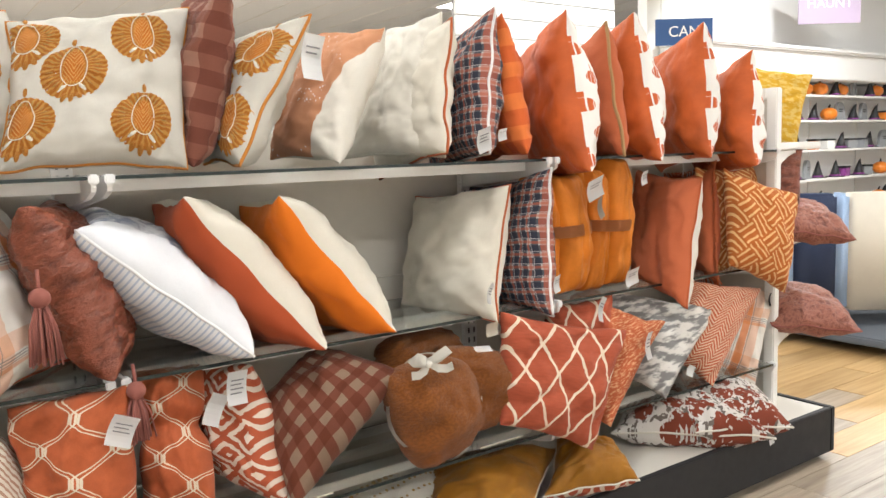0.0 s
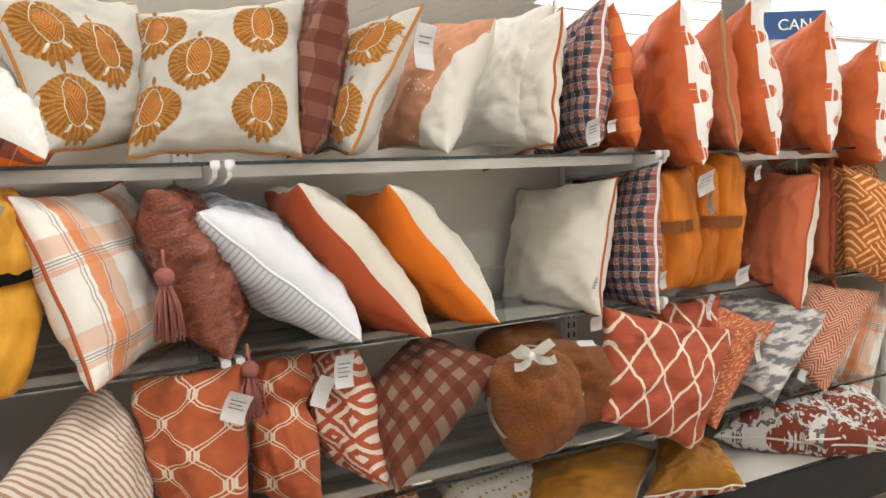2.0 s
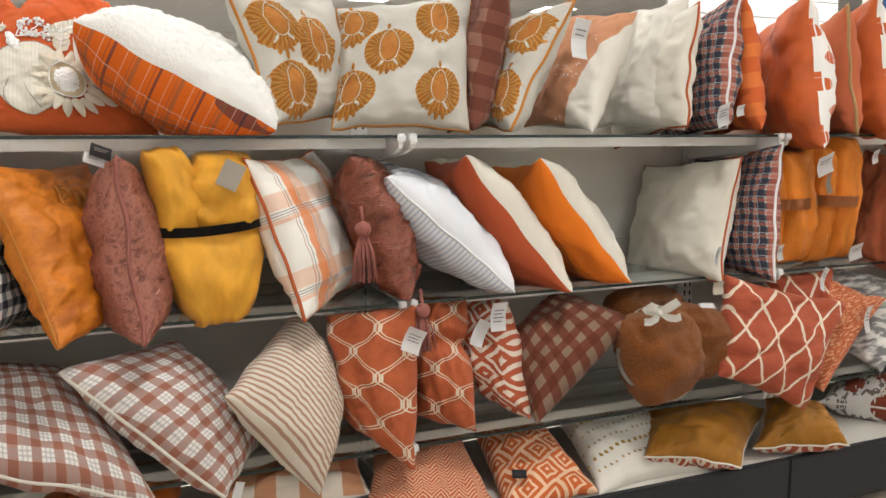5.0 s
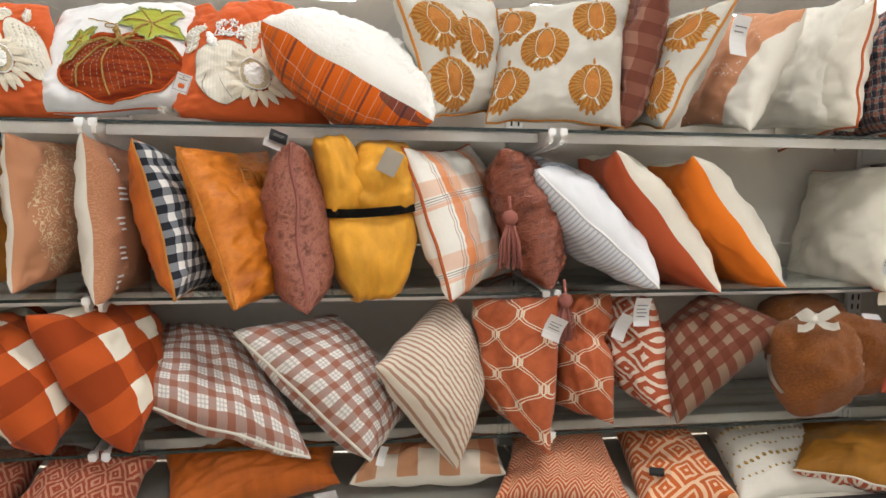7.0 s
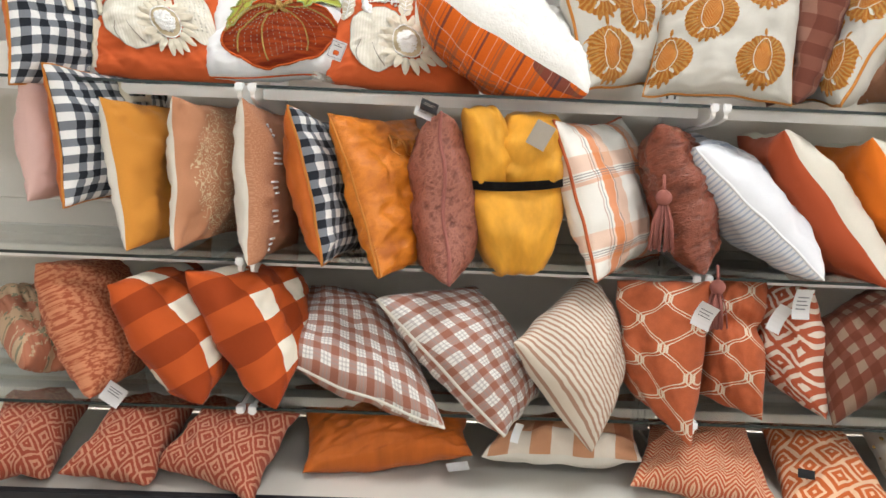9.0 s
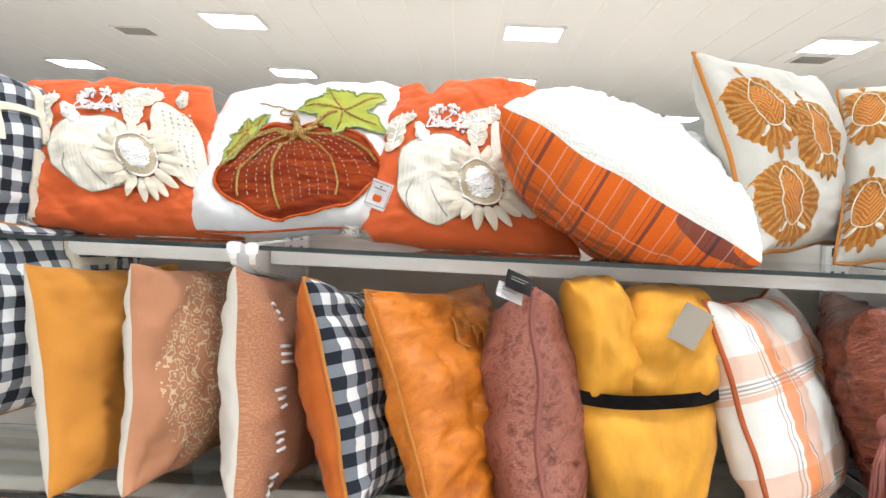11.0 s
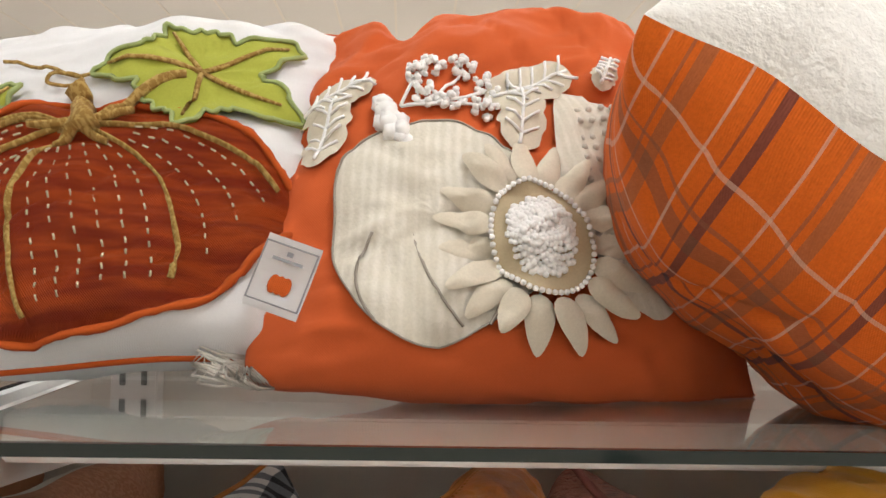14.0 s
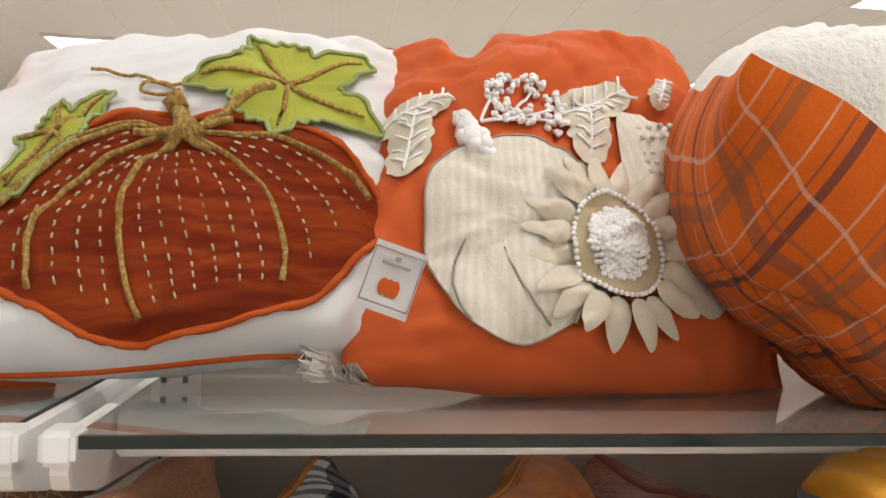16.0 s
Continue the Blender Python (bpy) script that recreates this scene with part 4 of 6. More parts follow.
    for k in range(56):
        a = 2 * math.pi * k / 56
        bmesh.ops.create_icosphere(bm, subdivisions=1, radius=0.0023, matrix=Matrix.Translation(on(c, fx + 0.79 * R * math.cos(a), fz + tall * 0.79 * R * math.sin(a), 0.018)))
    tagged(mesh_ob("bead_ring", bm, M["chenille"], d, smooth=True), "ring of small white beads", kind="stuff")
    bm = bmesh.new()
    for k in range(190):
        a, r = 2.39996 * k, R * 0.54 * math.sqrt((k + 0.5) / 190)
        p = on(c, fx + r * math.cos(a), fz + tall * r * math.sin(a), 0.020 + 0.006 * (1 - (r / R / 0.54) ** 2) + rng.uniform(-0.001, 0.001))
        bmesh.ops.create_icosphere(bm, subdivisions=1, radius=rng.uniform(0.0022, 0.0034), matrix=Matrix.Translation(p))
    tagged(mesh_ob("pompom", bm, M["chenille"], d, "white chenille pompom", True), "white chenille pompom", kind="stuff")
    # berries
    for x, z in ((-0.35, 0.34), (-0.26, 0.39), (-0.12, 0.41), (-0.02, 0.31), (-0.30, 0.23), (-0.18, 0.21), (-0.04, 0.19)):
        bm = bmesh.new()
        for q in range(5):
            a = q * 1.2566
            bumpy(bm, at(x + 0.0066 / W * math.cos(a), z + 0.0066 / H * math.sin(a), 0.005), 0.0046, rng, 4)
        bumpy(bm, at(x, z, 0.008), 0.0044, rng, 4)
        tagged(under(ob, lift, "berry", bm, M["chenille"], "white chenille berry"), "white chenille berry", kind="stuff")
    bm = bmesh.new()
    for x, z in ((-0.34, 0.34), (-0.12, 0.40), (-0.02, 0.30), (-0.04, 0.19), (-0.18, 0.21)):
        tube([at(q, s2, 0.004) for q, s2 in bent((-0.42, 0.17), (x - 0.08, 0.20), (x, z), 8)], 0.0014, 5, bm=bm)
    under(ob, lift, "berry_stem", bm, M["chenille"])
    # acorn
    bm = bmesh.new()
    for k in range(16):
        t = k / 15
        bumpy(bm, at(-0.53 + 0.12 * t, 0.23 - 0.24 * t, 0.006), 0.0048 + 0.0074 * math.sin(min(1.0, t * 1.15) * 2.3), rng, 5)
    tagged(under(ob, lift, "acorn", bm, M["chenille"], "white chenille acorn"), kind="stuff")
    # leaves
    for x, z, turn, s in ((-0.75, 0.29, 0.45, 0.60), (-0.76, 0.09, 1.45, 0.62), (0.20, 0.33, 0.45, 0.74), (0.13, 0.17, 1.45, 0.62), (0.58, 0.40, 1.2, 0.36)):
        leaf = patch(x, z, lambda a, s=s: (s * 0.052 * math.cos(a), s * 0.024 * math.sin(a) * (1 + 0.22 * abs(math.sin(6 * a)))), 0.0065, 0.002, 3, 40, turn)
        lf = under(ob, lift, "felt_leaf", leaf, M["felt"], "cream felt leaf")
        bm = bmesh.new()
        ct, st = math.cos(turn), math.sin(turn)

        def lp(a, b):
            return at(x + s * (a * ct - b * st) / W, z + s * (a * st + b * ct) / H, 0.0092)

        tube([lp(-0.046 + 0.0092 * i, 0) for i in range(11)], 0.0014, 5, bm=bm)
        for i in range(5):
            for sg in (-1, 1):
                a = -0.03 + 0.016 * i
                tube([lp(a, 0), lp(a + 0.008, sg * 0.010), lp(a + 0.012, sg * 0.019)], 0.0012, 5, bm=bm)
        mesh_ob("chenille_vein", bm, M["chenille"], lf, smooth=True)
    # looped fringe: thick at the near bottom corner and along one side
    bm = bmesh.new()
    spots = [(c.point(-1, -1 + 0.012 * i, -1), Vector((-0.85, -0.35, rng.uniform(-0.1, 0.25)))) for i in range(14)]
    spots += [(c.point(-1 + 0.016 * i, -1, -1), Vector((-0.35, -0.75, -0.02))) for i in range(10)]
    spots += [(c.point(-1, -0.70 + 0.035 * i, -1), Vector((-0.9, -0.2, rng.uniform(-0.3, 0.1)))) for i in range(32)]
    for p, out in spots:
        k = rng.uniform(0.8, 1.25)
        bow = Vector((rng.uniform(-0.003, 0.003), rng.uniform(-0.004, 0.004), 0.007))
        tube([p, p + out * 0.014 * k + bow * 0.5, p + out * 0.028 * k + bow, p + out * 0.031 * k - bow * 0.3, p + out * 0.016 * k - bow * 0.5, p], 0.0011, 4, bm=bm)
    tagged(under(ob, lift, "fringe", bm, M["cord_cream"], "cream looped fringe"), kind="stuff")
    return ob, c, lift


def pumpkin_cushion(places):
    ob, c, lift = laid(*places, 0.165, M["white"], label="white pillow with a quilted red velvet pumpkin and green leaves", piping=M["orange_stitch"], cord=0.003, pinch=0.0, wrinkle=0.008, rounded=0.05, level=SHELF_TOP, n=80)
    rng = random.Random(5)
    W, H = c.w / 2, c.h / 2
    cx, cz, A, B = W * 0.15, -H * 0.44, W * 0.74, H * 0.54

    def at(u, v, off):
        return on(c, W * u, H * v, off)

    def lobes(a):
        r = 1.0 + 0.02 * math.cos(7 * a + 0.5) - 0.05 * math.exp(-((a - 1.62) / 0.16) ** 2) + 0.03 * abs(math.cos(a)) ** 4
        return A * r * math.cos(a), B * r * math.sin(a) * (0.98 if math.sin(a) > 0 else 1.0)

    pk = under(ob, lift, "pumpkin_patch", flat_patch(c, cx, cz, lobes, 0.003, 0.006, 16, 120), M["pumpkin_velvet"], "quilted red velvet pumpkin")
    ring = [on(c, cx + lobes(a)[0], cz + lobes(a)[1], 0.004) for a in [2 * math.pi * k / 160 for k in range(160)]]
    mesh_ob("satin_edge", tube(ring, [rng.uniform(0.0022, 0.0038) for _ in ring], 6, True), M["orange_stitch"], pk, "orange satin-stitched edge", True)
    # start, pull and end of each braid, from the stem down to the hem
    RIBS = (((0.04, -0.07), (-0.28, -0.02), (-0.55, -0.26)), ((0.05, -0.09), (-0.34, -0.04), (-0.60, -0.44)), ((0.07, -0.11), (-0.46, -0.30), (-0.36, -0.78)), ((0.09, -0.12), (-0.22, -0.52), (0.05, -0.92)), ((0.17, -0.12), (0.57, -0.36), (0.54, -0.82)), ((0.18, -0.10), (0.66, -0.08), (0.84, -0.36)))

    def rib(k, t):
        """A meridian of the pumpkin: k counts the braids from the near side, t runs from the stem down."""
        i = max(0, min(len(RIBS) - 2, int(k)))
        f = k - i
        a, b, e = ([p[j] + (q[j] - p[j]) * f for j in (0, 1)] for p, q in zip(RIBS[i], RIBS[i + 1]))
        u, v = ((1 - t) ** 2 * a[j] + 2 * t * (1 - t) * b[j] + t * t * e[j] for j in (0, 1))
        return at(u, v, 0.0085)

    for k in range(len(RIBS)):
        pts = [rib(k, i / 30) for i in range(31)]
        mesh_ob("braid_rib", tube(pts, 0.0025, 8, flat=0.4), M["braid"], pk, "antique gold braid", True)
    bm = bmesh.new()
    for k in (0.5, 1.35, 1.7, 2.25, 2.5, 2.75, 3.14, 3.28, 3.42, 3.57, 3.72, 3.86, 4.3, 4.6, 4.85):
        s = 0.14 + rng.uniform(0, 0.03)
        while s < 0.97:
            tube([rib(k, s), rib(k, s + 0.016), rib(k, s + 0.030)], 0.0009, 4, bm=bm)
            s += 0.072 + rng.uniform(-0.006, 0.006)
    mesh_ob("running_stitch", bm, M["straw"], pk, "pale running stitches", True)

    # stem: a bent stalk that flares where it meets the braids
    stalk = [at(u, v, 0.010) for u, v in bent((0.02, 0.13), (0.10, 0.06), (0.13, -0.13), 12)]
    under(ob, lift, "stem", tube(stalk, [0.0085 + 0.0075 * abs(i / 12 - 0.35) ** 1.5 * (2.2 if i > 4 else 1.0) for i in range(13)], 10, flat=0.55), M["braid"], "antique gold stem")
    for e in ((0.30, -0.02), (-0.06, -0.12), (0.05, -0.20), (0.24, -0.20)):
        pts = [at(u, v, 0.0105) for u, v in bent((0.11, -0.06), (0.12, -0.12), e, 8)]
        under(ob, lift, "stem_root", tube(pts, [0.0065 - 0.0004 * i for i in range(9)], 6, flat=0.5), M["braid"])

    # leaves: lobes reach out to the tips, the edge is scalloped
    def lobed(tips):
        rows = [(math.atan2(v * H, u * W), math.hypot(u * W, v * H)) for u, v in tips]
        low = 0.60 * sum(r for _, r in rows) / len(rows)

        def f(a):
            r = low
            for b, q in rows:
                da = (a - b + math.pi) % (2 * math.pi) - math.pi
                r = max(r, q * math.exp(-(abs(da) / 0.56) ** 1.5))
            r *= 1 + 0.05 * math.sin(26 * a)
            return r * math.cos(a), r * math.sin(a)
        return f, rows

    for lu, lv, tips in ((0.46, 0.27, ((-0.42, 0.00), (-0.16, 0.27), (0.36, 0.33), (0.42, -0.22), (0.0, -0.37))), (-0.40, -0.02, ((0.17, 0.24), (-0.04, 0.22), (-0.17, 0.02), (-0.17, -0.34), (0.06, -0.10)))):
        f, rows = lobed(tips)
        lx, lz = W * lu, H * lv
        lf = under(ob, lift, "leaf", flat_patch(c, lx, lz, f, 0.0075, 0.002, 7, 130), M["leaf"], "lime green felt leaf")
        ring = [on(c, lx + f(a)[0] * 0.97, lz + f(a)[1] * 0.97, 0.0085) for a in [2 * math.pi * k / 200 for k in range(200)]]
        mesh_ob("stitched_edge", tube(ring, 0.0019, 5, True), M["leaf_edge"], lf, "sage green stitched edge", True)
        bm = bmesh.new()
        for a, r in rows:
            tube([on(c, lx + r * t * math.cos(a), lz + r * t * math.sin(a), 0.0105) for t in (0, 0.2, 0.4, 0.6, 0.82)], [0.0024, 0.0022, 0.0020, 0.0017, 0.0012], 5, bm=bm)
        mesh_ob("vein", bm, M["braid"], lf, "gold vein", True)
    curl = [at(-0.36 + 0.30 * i / 19, 0.42 - 0.16 * (i / 19) ** 1.5, 0.004) for i in range(20)]
    curl += [at(-0.06 + 0.055 * math.sin(0.33 * i) * 1.2, 0.22 + 0.045 * math.cos(0.33 * i), 0.0045) for i in range(19)]
    curl += [at(-0.02 + 0.012 * i, 0.25 + 0.005 * i, 0.004) for i in range(6)]
    under(ob, lift, "tendril", tube(curl, 0.0015, 5), M["braid"], "gold cord tendril")
    under(ob, lift, "leaf_stalk", tube([at(u, v, 0.0105) for u, v in bent((0.20, -0.06), (0.26, 0.10), (0.42, 0.22), 8)], 0.0040, 6, flat=0.5), M["braid"])
    # paper tag with a small printed pumpkin
    tg = card(ob, (-0.914, 0.068, 1.280), 0.036, 0.048, -12, 18, -4, lines=0, bend=0.05)
    bm = boxes((-0.017, -0.0012, 0.0185, 0.017, -0.0006, 0.0195), (-0.017, -0.0012, -0.0195, 0.017, -0.0006, -0.0185), (-0.0175, -0.0012, -0.0195, -0.0165, -0.0006, 0.0195), (0.0165, -0.0012, -0.0195, 0.0175, -0.0006, 0.0195), (-0.010, -0.0012, 0.0085, 0.010, -0.0006, 0.0105), (-0.002, -0.0012, 0.0125, 0.002, -0.0006, 0.0155))
    mesh_ob("printed_border", bm, M["ink"], tg).matrix_local = Matrix.Translation((0, -0.0012, 0))
    bm = bmesh.new()
    for x in (-0.004, 0.0, 0.004):
        bmesh.ops.create_uvsphere(bm, u_segments=10, v_segments=6, radius=0.005, matrix=Matrix.LocRotScale((x, 0, -0.006), None, (0.75, 0.12, 1.25)))
    mesh_ob("printed_pumpkin", bm, M["orange_stitch"], tg).matrix_local = Matrix.Translation((0, 0.001, 0))
    return ob


# ---- top shelf, from the pumpkin pillows to the end panel ----
def letters(ob, lift, c, rows, size, side=-1, mat="felt", label="cream felt letter"):
    for text, x, z in rows:
        cu = bpy.data.curves.new("letter", "FONT")
        cu.body, cu.size, cu.align_x, cu.align_y, cu.extrude, cu.resolution_u = text, size, "CENTER", "CENTER", 0.002, 3
        tmp = new("tmp", cu)
        me = bpy.data.meshes.new_from_object(tmp)
        bpy.data.objects.remove(tmp)
        bm = bmesh.new()
        bm.from_mesh(me)
        bpy.data.meshes.remove(me)
        bmesh.ops.triangulate(bm, faces=bm.faces[:])
        for _ in range(3):
            bmesh.ops.subdivide_edges(bm, edges=[e for e in bm.edges if e.calc_length() > 0.022], cuts=1)
            bmesh.ops.triangulate(bm, faces=bm.faces[:])
        for v in bm.verts:
            v.co = on(c, x + v.co.x, z + v.co.y, 0.0055 + v.co.z, side)
        under(ob, lift, "letter", bm, M[mat], label, False)


g = cushion(pose(-1.559, 0.127, 1.308, -9.5, 3.2, 61.5), 0.380, 0.313, 0.15, M["bw_check"], M["orange_velvet"], "black and white buffalo check pillow with cream letters", M["cord_gold"])
letters(*g[:1], g[2], g[1], [("H", -0.03, 0.07), ("M", 0.04, -0.06)], 0.17)
sunflower_cushion(((-1.607, 0.220, 1.456), (-1.241, 0.240, 1.475), (-1.204, 0.110, 1.203), (-1.521, 0.100, 1.195)), "orange fringed pillow with cream sunflower and pumpkins sewn on", 21, (0.3, 0.01, 0.2), 0.14, 0.18)
pumpkin_cushion(((-1.246, 0.290, 1.458), (-0.885, 0.290, 1.500), (-0.900, 0.115, 1.226), (-1.275, 0.130, 1.198)))
sunflower_cushion(((-0.911, 0.275, 1.491), (-0.644, 0.240, 1.502), (-0.609, 0.130, 1.200), (-0.953, 0.105, 1.200)), "orange fringed pillow with sunflower, berries and knit pumpkin", 22, (-0.45, 0.035, 0.12))
laid((-0.645, 0.250, 1.440), (-0.260, 0.290, 1.260), (-0.325, -0.042, 1.205), (-0.722, -0.048, 1.416), 0.215, M["sherpa"], M["plaid_orange"], "white sherpa fleece pillow with orange plaid back", wrinkle=0.006, thin=1.40, level=SHELF_TOP, crinkle=0.003, pinch=0.0, plump=0.40, n=120, fluffy_back=True)

g = cushion(pose(-0.212, 0.158, 1.380, -20.7, -3.0, 41.1), 0.420, 0.342, 0.15, M["paisley"], M["paisley"], "ivory pillow with gold embroidered medallions and rust cord", M["cord_gold"], 0.0042)
for x, z in ((-0.70, 0.36), (-0.70, -0.54), (-0.16, 0.06)):
    medallion(g[0], g[2], g[1], x * g[1].w / 2, z * g[1].h / 2, 0.070)
g = laid((-0.113, 0.210, 1.507), (0.266, 0.210, 1.568), (0.179, 0.030, 1.196), (-0.174, 0.050, 1.205), 0.15, M["paisley"], M["paisley"], "ivory pillow with gold embroidered medallions", M["cord_gold"], 0.0036)
for x, z in ((-0.32, 0.04), (0.42, 0.47), (0.45, -0.56), (-0.83, 0.56), (-0.83, -0.54)):
    medallion(g[0], g[2], g[1], x * g[1].w / 2, z * g[1].h / 2, 0.067)
laid((0.325, 0.320, 1.626), (0.315, 0.080, 1.585), (0.196, 0.030, 1.200), (0.239, 0.320, 1.196), 0.13, M["brown_check"], label="brown buffalo check flannel pillow", wrinkle=0.008)
g = laid((0.407, 0.350, 1.506), (0.505, 0.070, 1.545), (0.289, 0.010, 1.196), (0.316, 0.320, 1.205), 0.15, M["paisley"], M["paisley"], "ivory medallion pillow with rust cord, leaning", M["cord_gold"], 0.0042)
for x, z in ((0.66, 0.46), (0.62, -0.52), (0.0, 0.1)):
    medallion(g[0], g[2], g[1], x * g[1].w / 2, z * g[1].h / 2, 0.066)
card(g[0], (0.429, -0.100, 1.426), 0.062, 0.095, 3, 3, 20, lines=2)
g = laid((0.647, 0.340, 1.550), (0.707, 0.060, 1.527), (0.532, 0.010, 1.197), (0.495, 0.320, 1.211), 0.15, M["band"], M["cream"], "tan and cream colour-block pillow with stitched dots", None)
laid((0.889, 0.340, 1.576), (0.897, 0.090, 1.585), (0.831, 0.000, 1.200), (0.707, 0.300, 1.207), 0.15, M["cream"], label="plain cream cotton pillow", piping=M["cord_cream"])
g = cushion(pose(0.857, 0.181, 1.349, -10.0, -9.5, -96.3), 0.420, 0.351, 0.13, M["linen"], M["linen"], "natural linen pillow with brown script and rust piping", M["cord_rust"], 0.004)
g = cushion(pose(1.019, 0.170, 1.367, -7.1, -8.1, -105.0), 0.440, 0.386, 0.14, M["navy_plaid"], label="navy and rust tartan pillow with white piping", piping=M["cord_white"], cord=0.004)
card(g[0], (0.888, -0.100, 1.243), 0.065, 0.06, 5, -12, 20)
card(g[0], (0.953, -0.090, 1.256), 0.045, 0.03, 5, -8, 20, lines=1)
cushion(pose(1.129, 0.180, 1.372, 8.1, -5.0, -110.7), 0.440, 0.382, 0.14, M["orange_check"], label="orange buffalo check flannel pillow")
for pp, lab in (((pose(1.335, 0.123, 1.342, 6.0, -8.3, -116.9), 0.460, 0.456), "large orange suede pillow with pumpkin print back"), ((pose(1.661, 0.152, 1.380, 9.9, -3.3, -118.6), 0.460, 0.453), "orange suede pillow with pumpkin print back"), ((pose(1.956, 0.152, 1.361, -0.0, -7.6, -120.0), 0.460, 0.439), "orange suede pillow with pumpkin print, tall corner"), ((pose(2.207, 0.142, 1.289, -3.2, -12.1, -121.3), 0.460, 0.401), "orange suede pillow with pumpkin print beside end panel")):
    cushion(*pp, 0.20, M["orange_suede"], M["pumpkin_print"], lab, None, group="pumpkin print pillows", wrinkle=0.008)
g = cushion(pose(1.542, 0.168, 1.367, 6.4, -4.8, -118.5), 0.440, 0.393, 0.13, M["terracotta"], label="terracotta pillow with jute twine seam", piping=M["twine"], cord=0.0055)

# ---- middle shelf ----
cushion(pose(-1.593, 0.153, 1.029, -3.9, 5.6, 84.6), 0.400, 0.291, 0.15, M["pink"], label="dusty pink knitted pillow")
g = cushion(pose(-1.471, 0.128, 1.054, -8.5, 0.7, 69.9), 0.400, 0.322, 0.15, M["bw_check"], M["orange_velvet"], "black and white check pillow with cream felt letters", M["cord_gold"])
letters(g[0], g[2], g[1], [("H", 0.02, 0.075), ("N", 0.03, -0.08)], 0.17)
cushion(pose(-1.360, 0.140, 0.964, -11.1, 2.6, 77.7), 0.420, 0.358, 0.13, M["mustard"], M["cream"], "mustard and cream cotton pillow standing on edge", wrinkle=0.008)
cushion(pose(-1.232, 0.146, 0.969, -1.9, 3.0, 79.6), 0.420, 0.353, 0.13, M["tan_bead"], M["cream"], "tan pillow with a stitched mandala", wrinkle=0.007)
g = cushion(pose(-1.087, 0.138, 0.947, -4.0, 5.7, 86.0), 0.420, 0.383, 0.13, M["tan_weave"], M["cream"], "tan woven pillow with white stitched bars", wrinkle=0.006)
for k in range(5):
    for j in range(3):
        c4 = g[1]
        z = c4.h * (0.36 - 0.18 * k) - 0.013 * j
        bm = tube([on(c4, -0.155 + 0.006 * i, z, 0.003) for i in range(6)], 0.0028, 5)
        under(g[0], g[2], "stitched_bar", bm, M["cord_white"])
cushion(pose(-0.940, 0.137, 0.941, -15.6, 7.7, 83.4), 0.420, 0.377, 0.15, M["bw_check"], M["orange_velvet"], "orange velvet pillow with black and white check face", M["cord_gold"])
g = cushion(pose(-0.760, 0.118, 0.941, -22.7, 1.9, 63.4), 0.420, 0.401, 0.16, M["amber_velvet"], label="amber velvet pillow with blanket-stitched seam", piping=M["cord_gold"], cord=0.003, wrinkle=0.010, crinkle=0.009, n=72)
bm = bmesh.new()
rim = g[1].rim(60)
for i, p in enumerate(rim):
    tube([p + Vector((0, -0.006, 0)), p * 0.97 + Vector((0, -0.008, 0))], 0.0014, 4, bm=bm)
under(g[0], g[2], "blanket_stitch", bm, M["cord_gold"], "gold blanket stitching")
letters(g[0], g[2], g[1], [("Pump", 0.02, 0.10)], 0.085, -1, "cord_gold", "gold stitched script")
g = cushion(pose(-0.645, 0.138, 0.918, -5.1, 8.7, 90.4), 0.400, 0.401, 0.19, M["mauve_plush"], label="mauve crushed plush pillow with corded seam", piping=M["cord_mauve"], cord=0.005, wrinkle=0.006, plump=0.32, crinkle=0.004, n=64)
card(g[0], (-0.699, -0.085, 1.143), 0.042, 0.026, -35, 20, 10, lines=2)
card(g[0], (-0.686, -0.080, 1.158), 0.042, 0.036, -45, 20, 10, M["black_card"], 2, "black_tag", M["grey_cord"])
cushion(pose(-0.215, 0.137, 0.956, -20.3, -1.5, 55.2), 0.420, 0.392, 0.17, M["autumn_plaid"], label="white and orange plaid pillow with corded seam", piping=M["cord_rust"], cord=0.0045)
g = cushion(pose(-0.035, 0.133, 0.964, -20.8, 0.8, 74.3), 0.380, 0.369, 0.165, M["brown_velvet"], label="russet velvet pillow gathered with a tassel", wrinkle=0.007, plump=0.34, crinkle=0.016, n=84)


def tassel(ob, place, length, material, parts=46, seed=3):
    rng = random.Random(seed)
    inv = ob.matrix_basis.inverted()
    p = Vector(place)
    bm = bmesh.new()
    bmesh.ops.create_uvsphere(bm, u_segments=14, v_segments=9, radius=0.019, matrix=Matrix.Translation(p))
    tube([p + Vector((0, 0, 0.014)), p + Vector((0.002, 0.02, 0.05))], 0.004, 6, bm=bm)
    t = mesh_ob("tassel", bm, material, ob, "corded tassel", True)
    t.matrix_local = inv
    bm = bmesh.new()
    for _ in range(parts):
        a, r = rng.uniform(0, 6.28), rng.uniform(0.2, 1.0)
        top = p + Vector((0.010 * r * math.cos(a), 0.010 * r * math.sin(a), -0.012))
        end = p + Vector((0.034 * r * math.cos(a), 0.024 * r * math.sin(a) - 0.006, -length * rng.uniform(0.86, 1.0)))
        tube([top, top.lerp(end, 0.4) + Vector((0.006 * math.cos(a), 0, 0)), end], 0.0022, 4, bm=bm)
    mesh_ob("skirt", bm, material, t, smooth=True)


